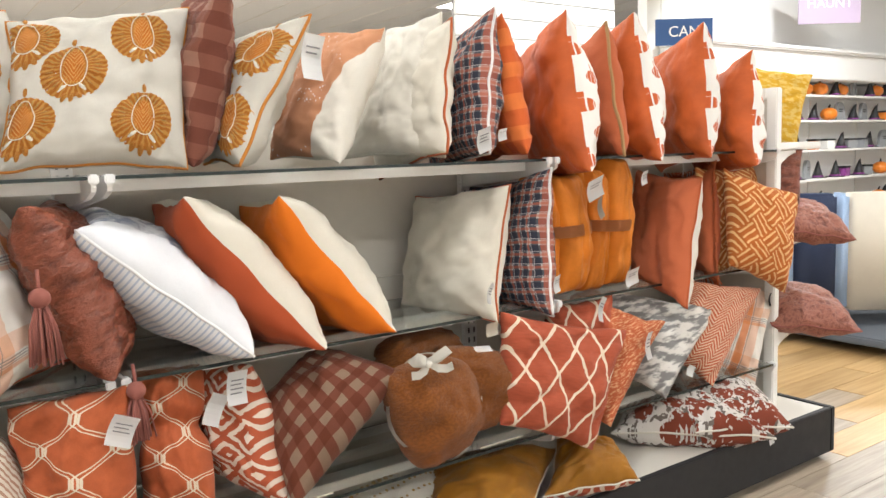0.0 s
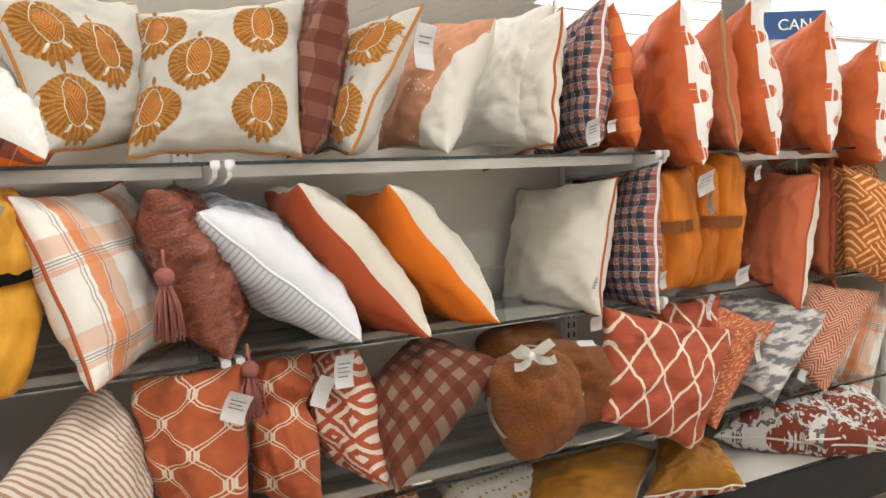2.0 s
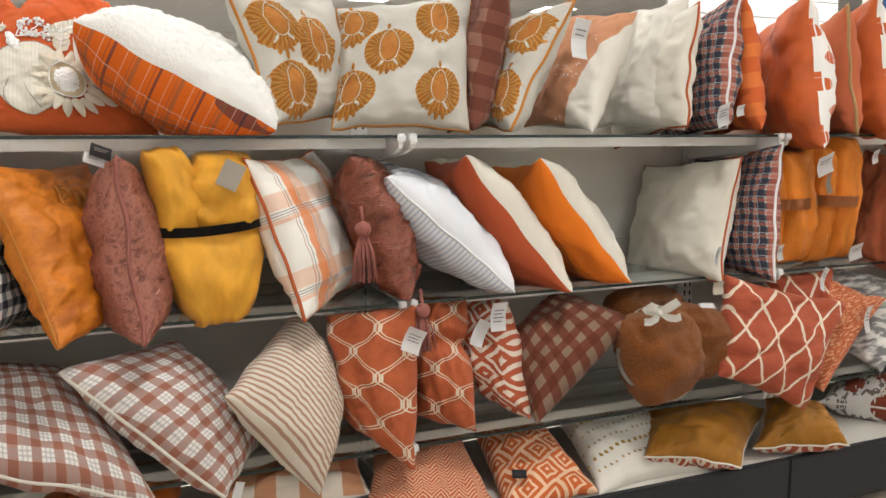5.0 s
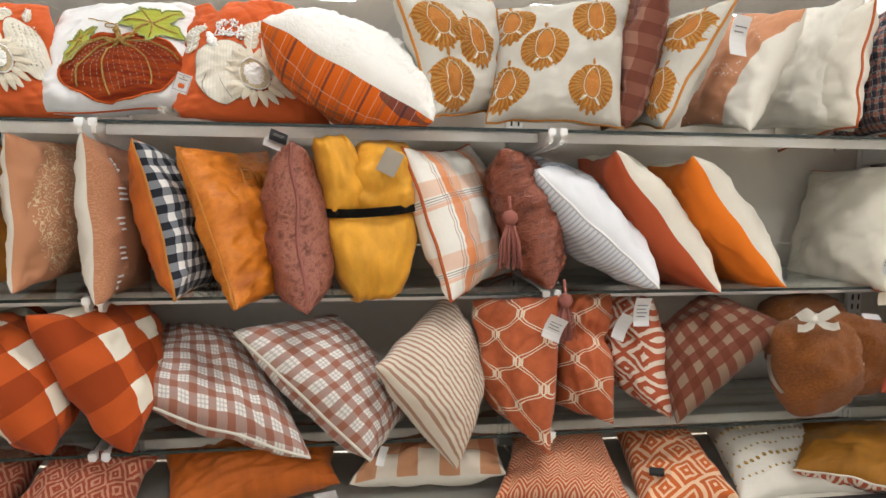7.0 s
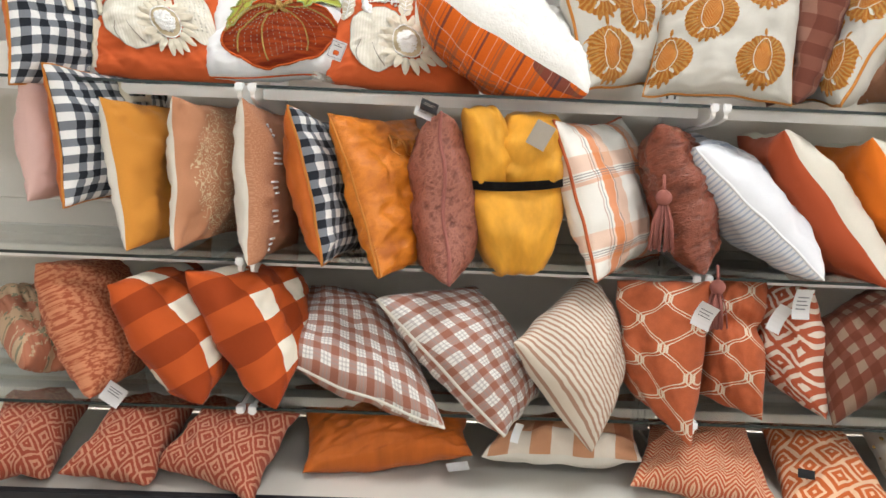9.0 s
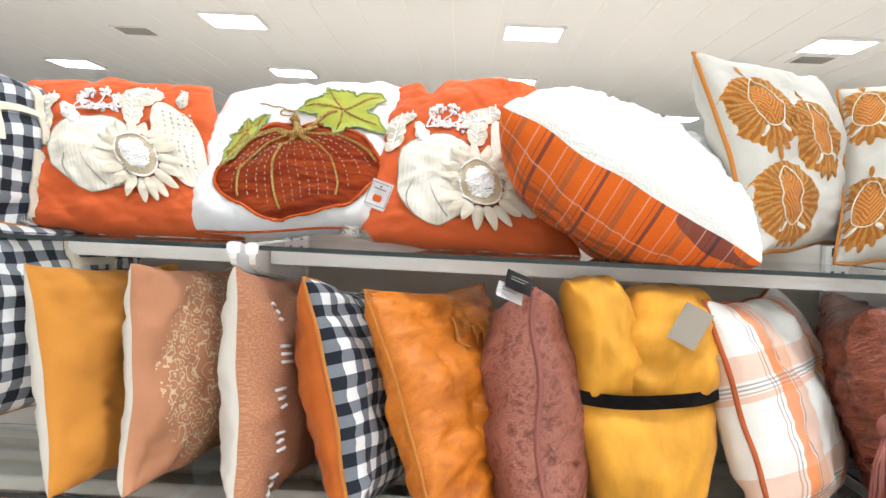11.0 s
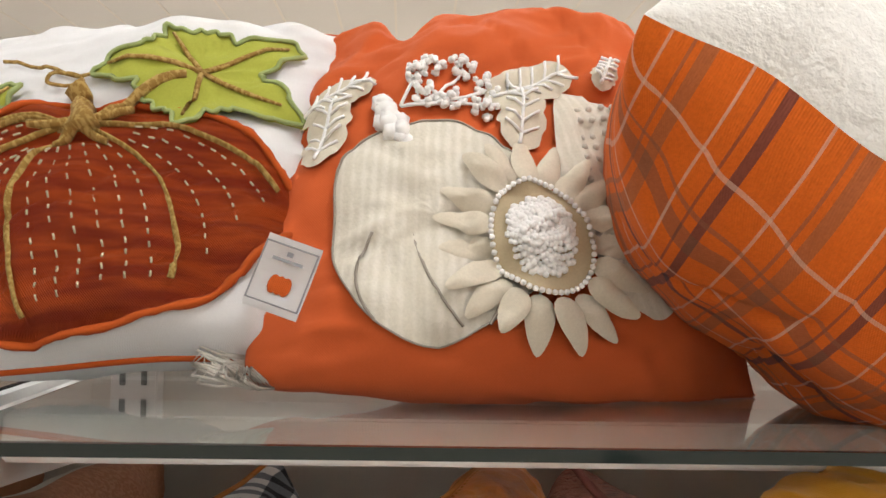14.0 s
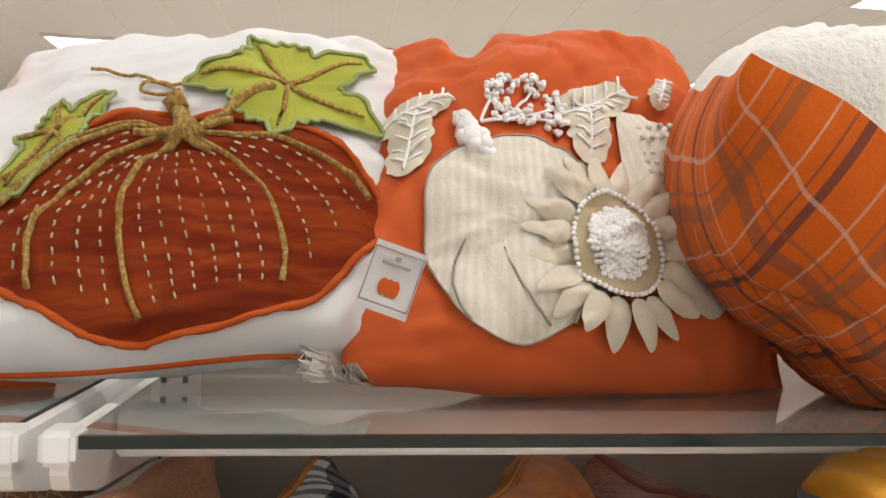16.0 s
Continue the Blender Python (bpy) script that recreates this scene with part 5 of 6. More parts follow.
tassel(g[0], (-0.140, -0.085, 0.975), 0.125, M["cord_mauve"])
cushion(pose(0.143, 0.161, 0.949, -48.1, -2.6, 78.8), 0.420, 0.438, 0.19, M["grey_print"], M["blue_stripe"], "white pillow with grey print and blue ticking back", M["cord_white"], wrinkle=0.006)
cushion(pose(0.322, 0.178, 0.943, -38.5, 4.0, 83.1), 0.420, 0.465, 0.19, M["linen"], M["rust_cotton"], "cream linen pillow with rust cotton back", wrinkle=0.006)
cushion(pose(0.531, 0.172, 0.939, -36.8, 5.0, 81.1), 0.420, 0.432, 0.19, M["linen"], M["bright_orange"], "cream linen pillow with bright orange back", wrinkle=0.006)
g = cushion(pose(0.973, 0.172, 0.925, -16.5, -5.7, -82.3), 0.400, 0.379, 0.15, M["linen"], M["cream"], "natural linen pillow with rust piping", M["cord_rust"], 0.0035)
card(g[0], (0.917, -0.070, 0.847), 0.030, 0.055, 5, 15, 30)
cushion(pose(1.177, 0.172, 0.932, -5.8, -7.6, -95.2), 0.440, 0.409, 0.15, M["navy_plaid"], label="navy and rust tartan pillow with white trim, upright", piping=M["cord_white"], cord=0.0045)
g = laid((1.875, 0.270, 1.132), (1.826, -0.040, 1.105), (1.683, -0.090, 0.703), (1.755, 0.200, 0.747), 0.16, M["terracotta"], M["cream"], "terracotta cotton pillow with cream back", M["cord_rust"])
card(g[0], (1.564, -0.030, 1.120), 0.070, 0.042, 5, -5, 25)
g = cushion(pose(2.096, 0.215, 0.918, -1.4, -7.4, -117.8), 0.400, 0.393, 0.13, M["terracotta"], label="rust pillow with fringed edge")
rng = random.Random(8)
bm = bmesh.new()
for p in g[1].rim(44):
    q = Vector((p.x * 1.12, p.y + rng.uniform(-0.008, 0.008), p.z * 1.12))
    tube([p, q], 0.0022, 4, bm=bm)
under(g[0], g[2], "fringe", bm, M["cord_rust"], "rust cotton fringe")
laid((1.998, 0.120, 1.137), (2.385, 0.130, 1.134), (2.291, 0.110, 0.736), (2.038, 0.100, 0.744), 0.13, M["greek_key"], label="orange greek key pillow set behind another", group="greek key pillows")
laid((2.037, 0.030, 1.135), (2.314, -0.080, 1.028), (2.210, -0.100, 0.685), (2.000, -0.020, 0.801), 0.15, M["greek_key"], label="orange greek key pillow overhanging the shelf", group="greek key pillows")

# ---- lower shelf ----
laid((-1.882, 0.200, 0.610), (-1.774, 0.320, 0.607), (-1.583, 0.080, 0.456), (-1.653, -0.020, 0.487), 0.15, M["floral_dim"], label="muted floral print pillow")
g = laid((-1.646, 0.050, 0.732), (-1.550, 0.300, 0.698), (-1.457, 0.250, 0.401), (-1.470, -0.080, 0.435), 0.20, M["boucle"], label="rust boucle pillow leaning on the shelf", pinch=0.01)
card(g[0], (-1.407, -0.100, 0.456), 0.05, 0.055, 0, 35, 0)
laid((-1.439, -0.030, 0.708), (-1.342, 0.280, 0.710), (-1.231, 0.200, 0.425), (-1.204, -0.080, 0.432), 0.22, M["fleece_check"], label="orange and cream buffalo check fleece pillow", group="fleece check pillows", pinch=0.01)
g = laid((-1.253, -0.030, 0.743), (-1.058, 0.260, 0.724), (-1.019, 0.180, 0.510), (-1.025, -0.090, 0.430), 0.22, M["fleece_check"], label="orange and cream buffalo check fleece pillow, front", group="fleece check pillows", pinch=0.01)
laid((-1.023, 0.280, 0.635), (-0.769, 0.250, 0.611), (-0.619, -0.060, 0.382), (-1.055, 0.000, 0.531), 0.20, M["cottage_plaid"], label="brown and white plaid pillow with cream cord", piping=M["cord_cream"], cord=0.005, group="cottage plaid pillows", pinch=0.01)
g = laid((-0.797, -0.010, 0.690), (-0.551, 0.200, 0.682), (-0.378, 0.070, 0.436), (-0.474, -0.080, 0.378), 0.20, M["cottage_plaid"], label="brown and white plaid pillow with cream cord, tilted", piping=M["cord_cream"], cord=0.005, group="cottage plaid pillows", pinch=0.01)
card(g[0], (-0.449, -0.130, 0.407), 0.020, 0.050, 0, 15, 0, lines=0)
laid((-0.464, -0.090, 0.616), (-0.257, 0.120, 0.745), (-0.165, 0.080, 0.565), (-0.256, -0.080, 0.342), 0.20, M["ticking"], label="brown and cream ticking stripe pillow", wrinkle=0.004, pinch=0.01)
g = laid((-0.196, 0.060, 0.743), (0.018, -0.020, 0.772), (-0.012, -0.080, 0.366), (-0.155, 0.060, 0.477), 0.19, M["ogee"], label="rust chenille pillow with cream ogee lines", group="ogee pillows", pinch=0.01)
card(g[0], (-0.020, -0.100, 0.701), 0.055, 0.060, 0, 25, 10)
g = laid((0.055, 0.100, 0.762), (0.205, 0.100, 0.751), (0.169, -0.050, 0.425), (0.040, 0.050, 0.456), 0.18, M["ogee"], label="folded rust chenille ogee pillow", group="ogee pillows", waist=(0.25, 0.28), pinch=0.01)
tassel(g[0], (0.024, -0.040, 0.760), 0.105, M["cord_mauve"], seed=6)
g = laid((0.203, 0.220, 0.738), (0.304, 0.060, 0.744), (0.329, -0.050, 0.433), (0.223, 0.180, 0.498), 0.17, M["aztec"], label="rust and white aztec chenille pillow", pinch=0.01)
card(g[0], (0.228, -0.060, 0.729), 0.046, 0.075, 2, 2, 5, lines=4)
card(g[0], (0.180, -0.050, 0.688), 0.040, 0.070, 2, 25, 5, lines=0)
laid((0.513, 0.160, 0.734), (0.676, -0.020, 0.672), (0.337, -0.060, 0.427), (0.327, 0.120, 0.611), 0.19, M["brown_check2"], label="rust flannel check pillow tipped on its corner", pinch=0.01)
laid((1.240, 0.080, 0.753), (1.464, 0.020, 0.766), (1.537, 0.050, 0.419), (1.239, 0.100, 0.433), 0.13, M["diamond"], label="rust diamond lattice pillow set behind another", group="diamond lattice pillows")
g = laid((0.994, -0.010, 0.778), (1.427, -0.070, 0.675), (1.219, -0.130, 0.367), (0.910, -0.100, 0.504), 0.15, M["diamond"], label="rust chenille pillow with cream diamond lattice", wrinkle=0.010, group="diamond lattice pillows")
card(g[0], (0.871, -0.130, 0.769), 0.045, 0.035, 0, 0, 10, M["kraft"], 0)
card(g[0], (1.268, -0.130, 0.765), 0.035, 0.070, 0, 20, 20, lines=2)
g = laid((1.457, 0.040, 0.732), (1.656, -0.030, 0.656), (1.323, -0.100, 0.399), (1.240, 0.100, 0.469), 0.15, M["fleck"], label="orange flecked weave pillow")
card(g[0], (1.502, -0.100, 0.616), 0.035, 0.085, 0, 0, 15)
laid((1.585, 0.140, 0.749), (1.989, 0.000, 0.650), (1.619, -0.060, 0.415), (1.517, 0.180, 0.510), 0.15, M["grey_flower"], M["black_flower"], "grey and white ikat flower pillow")
g = laid((1.897, 0.060, 0.757), (2.194, -0.020, 0.702), (1.862, -0.060, 0.410), (1.757, 0.120, 0.519), 0.15, M["herring"], label="rust and cream herringbone pillow")
card(g[0], (1.696, -0.100, 0.501), 0.038, 0.035, 0, 25, 0, lines=0)
g = laid((2.201, 0.220, 0.669), (2.398, 0.050, 0.658), (2.218, 0.020, 0.304), (2.008, 0.200, 0.418), 0.13, M["autumn_plaid"], label="white and orange plaid pillow by the end panel")
card(g[0], (2.338, 0.030, 0.632), 0.035, 0.050, 0, 0, 10, M["black_card"], 0, "black_tag")

# ---- base deck ----
laid((-1.780, 0.132, 0.360), (-1.558, 0.169, 0.360), (-1.569, -0.089, 0.230), (-1.736, -0.151, 0.260), 0.14, M["kilim"], label="brick kilim pattern pillow lying on the deck", group="kilim pillows", pinch=0.13)
laid((-1.469, 0.116, 0.360), (-1.261, 0.157, 0.370), (-1.324, -0.114, 0.230), (-1.545, -0.107, 0.250), 0.14, M["kilim"], label="brick kilim pattern pillow lying tilted", group="kilim pillows", pinch=0.13)
laid((-1.237, 0.125, 0.370), (-0.991, 0.062, 0.360), (-1.065, -0.160, 0.220), (-1.333, -0.050, 0.250), 0.14, M["kilim"], label="brick kilim pattern pillow, front of pile", group="kilim pillows", pinch=0.13)
laid((-1.038, 0.240, 0.365), (-0.518, 0.240, 0.344), (-0.543, 0.000, 0.291), (-0.975, 0.000, 0.219), 0.16, M["orange_velvet"], label="orange velvet lumbar pillow on the deck", crinkle=0.014, n=64, pinch=0.13)
g = laid((-0.449, 0.250, 0.297), (-0.045, 0.250, 0.362), (-0.105, -0.000, 0.286), (-0.519, 0.000, 0.287), 0.14, M["deck_plaid"], M["cream"], "soft orange plaid pillow with cream edge", pinch=0.13)
card(g[0], (-0.577, -0.000, 0.256), 0.060, 0.025, -60, 0, 20, lines=0)
g = laid((-0.028, 0.250, 0.311), (0.245, 0.250, 0.337), (0.224, -0.090, 0.210), (-0.151, -0.060, 0.252), 0.14, M["herring_fine"], label="fine rust herringbone pillow lying on the deck", pinch=0.13)
g = laid((0.289, 0.250, 0.315), (0.506, 0.250, 0.334), (0.515, -0.100, 0.221), (0.234, -0.100, 0.183), 0.14, M["squares"], label="orange square maze pillow lying on the deck", pinch=0.13)
card(g[0], (0.296, -0.050, 0.291), 0.040, 0.025, -50, 0, -20, M["black_card"], 0, "black_tag")
g = laid((0.571, 0.250, 0.321), (0.890, 0.250, 0.316), (0.931, -0.060, 0.197), (0.521, -0.090, 0.208), 0.14, M["dots"], label="cream pillow with brown tufted dashes", wrinkle=0.005, pinch=0.13)
c5 = g[1]
bm = bmesh.new()
for r in range(5):
    for i in range(18):
        x = -0.19 + 0.021 * i
        z = -0.10 + 0.045 * r + 0.02 * math.sin(x * 6)
        k = 0.007 if r in (1, 4) else 0.0045
        bmesh.ops.create_uvsphere(bm, u_segments=8, v_segments=5, radius=k, matrix=Matrix.LocRotScale(on(c5, x, z, 0.001), None, (1.0, 0.4, 1.0)))
tagged(under(g[0], g[2], "tufted_dash", bm, M["braid"], "brown tufted dashes"), kind="stuff")
for corners4, lab in ((((0.876, 0.220, 0.313), (1.306, 0.100, 0.283), (0.983, -0.130, 0.226), (0.691, -0.060, 0.276)), "old gold velvet pillow lying on the deck"), (((1.308, 0.112, 0.320), (1.421, -0.020, 0.310), (1.385, -0.156, 0.240), (1.089, -0.067, 0.240)), "old gold velvet pillow at the deck front")):
    laid(*corners4, 0.15, M["gold_velvet"], M["aztec"], lab, M["cord_cream"], 0.0035, group="gold velvet pillows", pinch=0.10)
for corners4, lab in ((((2.024, 0.238, 0.320), (2.152, -0.001, 0.320), (2.077, -0.221, 0.260), (1.751, -0.073, 0.280)), "white pillow with brick flowers, rear of pair"), (((1.863, 0.305, 0.300), (1.956, -0.022, 0.310), (1.971, -0.222, 0.250), (1.574, 0.130, 0.260)), "white pillow with brick flowers and cream cord")):
    g = laid(*corners4, 0.20, M["red_flower"], None, lab, M["cord_cream"], 0.004, group="flower print pillows")
card(g[0], (2.056, -0.160, 0.207), 0.04, 0.035, 0, 0, 10, lines=0)
# ---- folded throws ----
def fold_part(ob, name, m, w, h, d, material, **shape):
    SEED[0] += 1
    c = Cushion(w, h, d, seed=SEED[0], **shape)
    bm = c.cover(-1, 26)
    other = bpy.data.meshes.new("other")
    b2 = c.cover(1, 26)
    b2.to_mesh(other)
    b2.free()
    bm.from_mesh(other)
    bpy.data.meshes.remove(other)
    bmesh.ops.remove_doubles(bm, verts=bm.verts[:], dist=0.0004)
    p = mesh_ob(name, bm, material, ob, smooth=True)
    p.matrix_local = ob.matrix_basis.inverted() @ m
    return p


def ribbon(ob, name, m, a, b, height, material, thick=0.0016, wave=0.0, label="", power=2.6):
    """A band that runs round a bundle: half widths a and b."""
    bm = bmesh.new()
    rows = []
    n = 56
    for i in range(n):
        t = 2 * math.pi * i / n
        ct, st = math.cos(t), math.sin(t)
        x = a * math.copysign(abs(ct) ** (2 / power), ct)
        y = b * math.copysign(abs(st) ** (2 / power), st)
        z = wave * math.sin(t * 2 + 0.7)
        rows.append((bm.verts.new((x, y, z - height / 2)), bm.verts.new((x, y, z + height / 2))))
    for i in range(n):
        p, q = rows[i], rows[(i + 1) % n]
        bm.faces.new((p[0], q[0], q[1], p[1]))
    bmesh.ops.solidify(bm, geom=bm.faces[:], thickness=thick)
    p = mesh_ob(name, bm, material, ob, label, True)
    p.matrix_local = ob.matrix_basis.inverted() @ m
    return p


t = thing("folded_throw", pose(-0.472, 0.06, SHELF_MID), "yellow plush throw folded and tied with black ribbon", "throw blanket")
fold_part(t, "lower_fold", pose(-0.470, 0.075, 0.876, -8, 0, 8), 0.262, 0.262, 0.24, M["yellow_plush"], rounded=0.04, crinkle=0.004, plump=0.26, wrinkle=0.006, pinch=0.02, corners=((-1, -1, 0.085, -0.03, 0.0), (1, -1, -0.060, -0.02, 0.01)))
fold_part(t, "upper_fold", pose(-0.440, 0.070, 1.062, 4, 8, 8), 0.205, 0.200, 0.22, M["yellow_plush"], rounded=0.04, crinkle=0.004, plump=0.30, wrinkle=0.008, pinch=0.02, corners=((-1, 1, 0.03, -0.02, -0.02), (1, 1, -0.05, 0, 0.0)))
fold_part(t, "upper_fold", pose(-0.535, 0.045, 1.065, -4, -6, 15), 0.125, 0.205, 0.17, M["yellow_plush"], rounded=0.04, crinkle=0.004, plump=0.32, wrinkle=0.006, pinch=0.02, corners=((1, 1, -0.05, 0.0, 0.0),))
ribbon(t, "ribbon", pose(-0.470, 0.075, 0.986, 0, -6, 8), 0.128, 0.112, 0.022, M["black_ribbon"], label="black ribbon tie", wave=0.004)
bm = boxes((-0.024, -0.001, -0.03, 0.024, 0.001, 0.03))
in_world(t, "grey_tag", bm, M["grey_cord"], pose(*(-0.429, -0.060, 1.104), 8, 25, 10), "grey cardboard tag")


def fur_throw(x, parts, tilt, label, cards):
    t = thing("folded_throw", pose(x, 0.08, SHELF_MID), label, "throw blanket", "faux fur throws")
    for k, (dx, dy, w, h, d) in enumerate(parts):
        fold_part(t, "fold", pose(x + dx, 0.06 + dy, SHELF_MID + 0.004 + h / 2 + 0.012 * k, 0, tilt, 12), w, h, d, M["rust_fur"], plump=0.24, wrinkle=0.007, pinch=0.02)
    ribbon(t, "band", pose(x + 0.005, 0.065, SHELF_MID + 0.205, 0, tilt, 8), 0.085, 0.088, 0.034, M["peach_ribbon"], label="peach satin band", power=3.2)
    for place, w, h, ry, mat in cards:
        card(t, place, w, h, 4, ry, 15, mat, 2 if mat is None else 0)
    return t


fur_throw(1.280, ((-0.062, 0.03, 0.07, 0.36, 0.16), (0.012, 0.0, 0.12, 0.35, 0.17), (0.070, 0.03, 0.05, 0.37, 0.14)), -2, "rust faux fur throw folded upright with a peach band",
          (((1.321, -0.060, 1.100), 0.095, 0.060, -12, None), ((1.351, -0.050, 1.042), 0.030, 0.065, -22, M["grey_cord"]), ((1.172, -0.050, 0.839), 0.032, 0.05, -8, None)))
fur_throw(1.455, ((-0.040, 0.02, 0.09, 0.375, 0.15), (0.045, 0.0, 0.085, 0.390, 0.15)), 3, "rust faux fur throw folded beside another with band",
          (((1.474, -0.060, 0.826), 0.085, 0.050, -4, None),))

t = thing("folded_throw", pose(0.80, 0.06, SHELF_LOW), "brown plush throw bundled with a cream ribbon bow", "throw blanket")
for nm, places, d in (("rear_fold", ((0.700, 0.150, 0.725), (0.960, 0.200, 0.710), (0.972, 0.150, 0.540), (0.683, 0.100, 0.560)), 0.20), ("right_fold", ((0.800, 0.040, 0.715), (1.095, 0.020, 0.635), (1.015, 0.000, 0.480), (0.800, 0.020, 0.450)), 0.22), ("front_fold", ((0.600, -0.010, 0.680), (0.840, -0.040, 0.700), (0.870, -0.060, 0.480), (0.655, -0.070, 0.425)), 0.24)):
    m, w, h, quad = spread(*places)
    fold_part(t, nm, m, w, h, d, M["brown_fur"], plump=0.40, rounded=0.12, pinch=-0.04, wrinkle=0.014, crinkle=0.012, quad=quad)
ribbon(t, "ribbon", pose(0.745, -0.045, 0.575, 62, 35, -20), 0.128, 0.132, 0.020, M["white_ribbon"], label="cream satin ribbon", power=2.4)
bx = Vector((0.672, -0.125, 0.715))
bm = bmesh.new()
for path, wide in ((((0, 0, 0), (-0.018, -0.016, 0.014), (-0.040, -0.020, 0.026), (-0.052, -0.008, 0.020), (-0.036, 0.004, 0.008), (0, 0.004, 0)), 0.022),
                   (((0, 0, 0), (0.020, -0.016, 0.018), (0.044, -0.020, 0.030), (0.058, -0.008, 0.022), (0.038, 0.004, 0.008), (0, 0.004, 0)), 0.022),
                   (((0, -0.004, 0), (-0.016, -0.012, -0.012), (-0.034, -0.012, -0.020), (-0.050, -0.006, -0.020)), 0.020),
                   (((0, -0.004, 0), (0.022, -0.014, -0.012), (0.048, -0.012, -0.018), (0.072, -0.004, -0.016)), 0.020)):
    pts = [bx + Vector(q) for q in path]
    rows = []
    for i, q in enumerate(pts):
        along = (pts[min(i + 1, len(pts) - 1)] - pts[max(i - 1, 0)]).normalized()
        across = along.cross(Vector((0, -1, 0.25))).normalized() * wide * (0.3 if i == 0 else 0.5)
        rows.append((bm.verts.new(q - across), bm.verts.new(q + across)))
    strip = [bm.faces.new((p0[0], p1[0], p1[1], p0[1])) for p0, p1 in zip(rows, rows[1:])]
    bmesh.ops.solidify(bm, geom=strip, thickness=0.0014)
bmesh.ops.create_uvsphere(bm, u_segments=10, v_segments=6, radius=0.010, matrix=Matrix.Translation(bx + Vector((0, -0.004, 0))))
p = mesh_ob("bow", bm, M["white_ribbon"], t, "cream ribbon bow", True)
p.matrix_local = t.matrix_basis.inverted()
card(t, (0.878, -0.080, 0.709), 0.055, 0.022, -60, 5, 0, lines=0)

# ---- bay end ----
cushion(pose(2.50, 0.16, 1.36, -8, 12, -50), 0.27, 0.29, 0.11, M["yellow_print"], label="yellow printed pillow standing on the end shelf")
cushion(pose(2.55, 0.06, 0.918, -72, 8, -35), 0.32, 0.32, 0.14, M["mauve_plush"], label="mauve plush pillow lying over the end shelf", piping=M["cord_mauve"])
cushion(pose(2.56, 0.05, 0.568, -72, 6, -35), 0.34, 0.34, 0.15, M["mauve_plush"], label="mauve plush pillow lying on the low end shelf", piping=M["cord_mauve"])
cushion(pose(2.46, 0.16, 1.04, -6, 0, -55), 0.30, 0.34, 0.12, M["brown_velvet"], label="russet velvet pillow standing on the end shelf")

# ---- beyond the shelving ----
plat = thing("display_platform", pose(5.0, 1.2, 0), "low slate carpeted display platform on castors", "platform")
part("top", boxes((-0.9, -0.9, 0.06, 1.6, 0.9, 0.11), bevel=0.01), M["carpet"], plat)
for x, y in ((-0.8, -0.8), (1.4, -0.8), (-0.8, 0.8), (1.4, 0.8)):
    bm = bmesh.new()
    bmesh.ops.create_cone(bm, cap_ends=True, segments=16, radius1=0.03, radius2=0.03, depth=0.025, matrix=pose(x, y, 0.030, 90, 0, 0))
    part("castor", bm, M["toy_black"], plat)

bench = thing("upholstered_bench", pose(4.42, 0.72, 0.11), "oatmeal upholstered bench with navy and pale blue stripes", "bench")
bench.matrix_basis = pose(4.42, 0.72, 0.11, 0, 0, -42)


def pad(x0, x1, y0, y1, z0, z1, mat, nm):
    bm = boxes((x0, y0, z0, x1, y1, z1))
    bmesh.ops.bevel(bm, geom=bm.edges[:], offset=0.022, segments=3, affect="EDGES")
    return part(nm, bm, mat, bench, smooth=True)


xs = [(-0.62, -0.50, "oat_cloth"), (-0.50, -0.44, "sky_cloth"), (-0.44, -0.20, "navy_cloth"), (-0.20, -0.13, "sky_cloth"), (-0.13, 0.62, "oat_cloth")]
for x0, x1, mat in xs:
    pad(x0, x1, -0.06, 0.10, 0.10, 0.80, M[mat], "back_panel")
    pad(x0, x1, 0.10, 0.62, 0.26, 0.42, M[mat], "seat_panel")
for x, y in ((-0.56, 0.0), (0.56, 0.0), (-0.56, 0.56), (0.56, 0.56)):
    part("leg", boxes((x - 0.025, y - 0.025, 0.0, x + 0.025, y + 0.025, 0.26), bevel=0.004), M["pale_wood"], bench)

unit = thing("wall_shelving", pose(10.6, 4.3, 0), "white wall shelving stocked with Halloween goods", "shelving")
part("backboard", boxes((-2.6, 0.42, 0, 2.6, 0.45, 2.05)), M["wall"], unit)
LEVELS = (0.30, 0.72, 1.12, 1.52, 1.86)
for z in LEVELS:
    part("shelf_board", boxes((-2.6, 0.0, z - 0.03, 2.6, 0.419, z), bevel=0.004), M["metal_white"], unit)
for x in (-2.6, -1.3, 0.0, 1.3, 2.57):
    part("upright", boxes((x, 0.40, 0, x + 0.03, 0.4195, 2.0)), M["metal_white"], unit)
corn = thing("cornice", pose(10.6, 4.3, 2.06), "grey moulded cornice over the wall shelving", "cornice")
part("board", boxes((-3.2, -0.05, 0.0, 3.2, 0.45, 0.34), bevel=0.01), M["wall"], corn)
part("moulding", boxes((-3.25, -0.12, 0.341, 3.25, 0.45, 0.40), bevel=0.02), M["wall"], corn)
structure("wall_1", boxes((7.2, 4.76, 0, X1, 4.9, CEILING)), M["wall"], "white painted wall behind the far shelving", "wall")


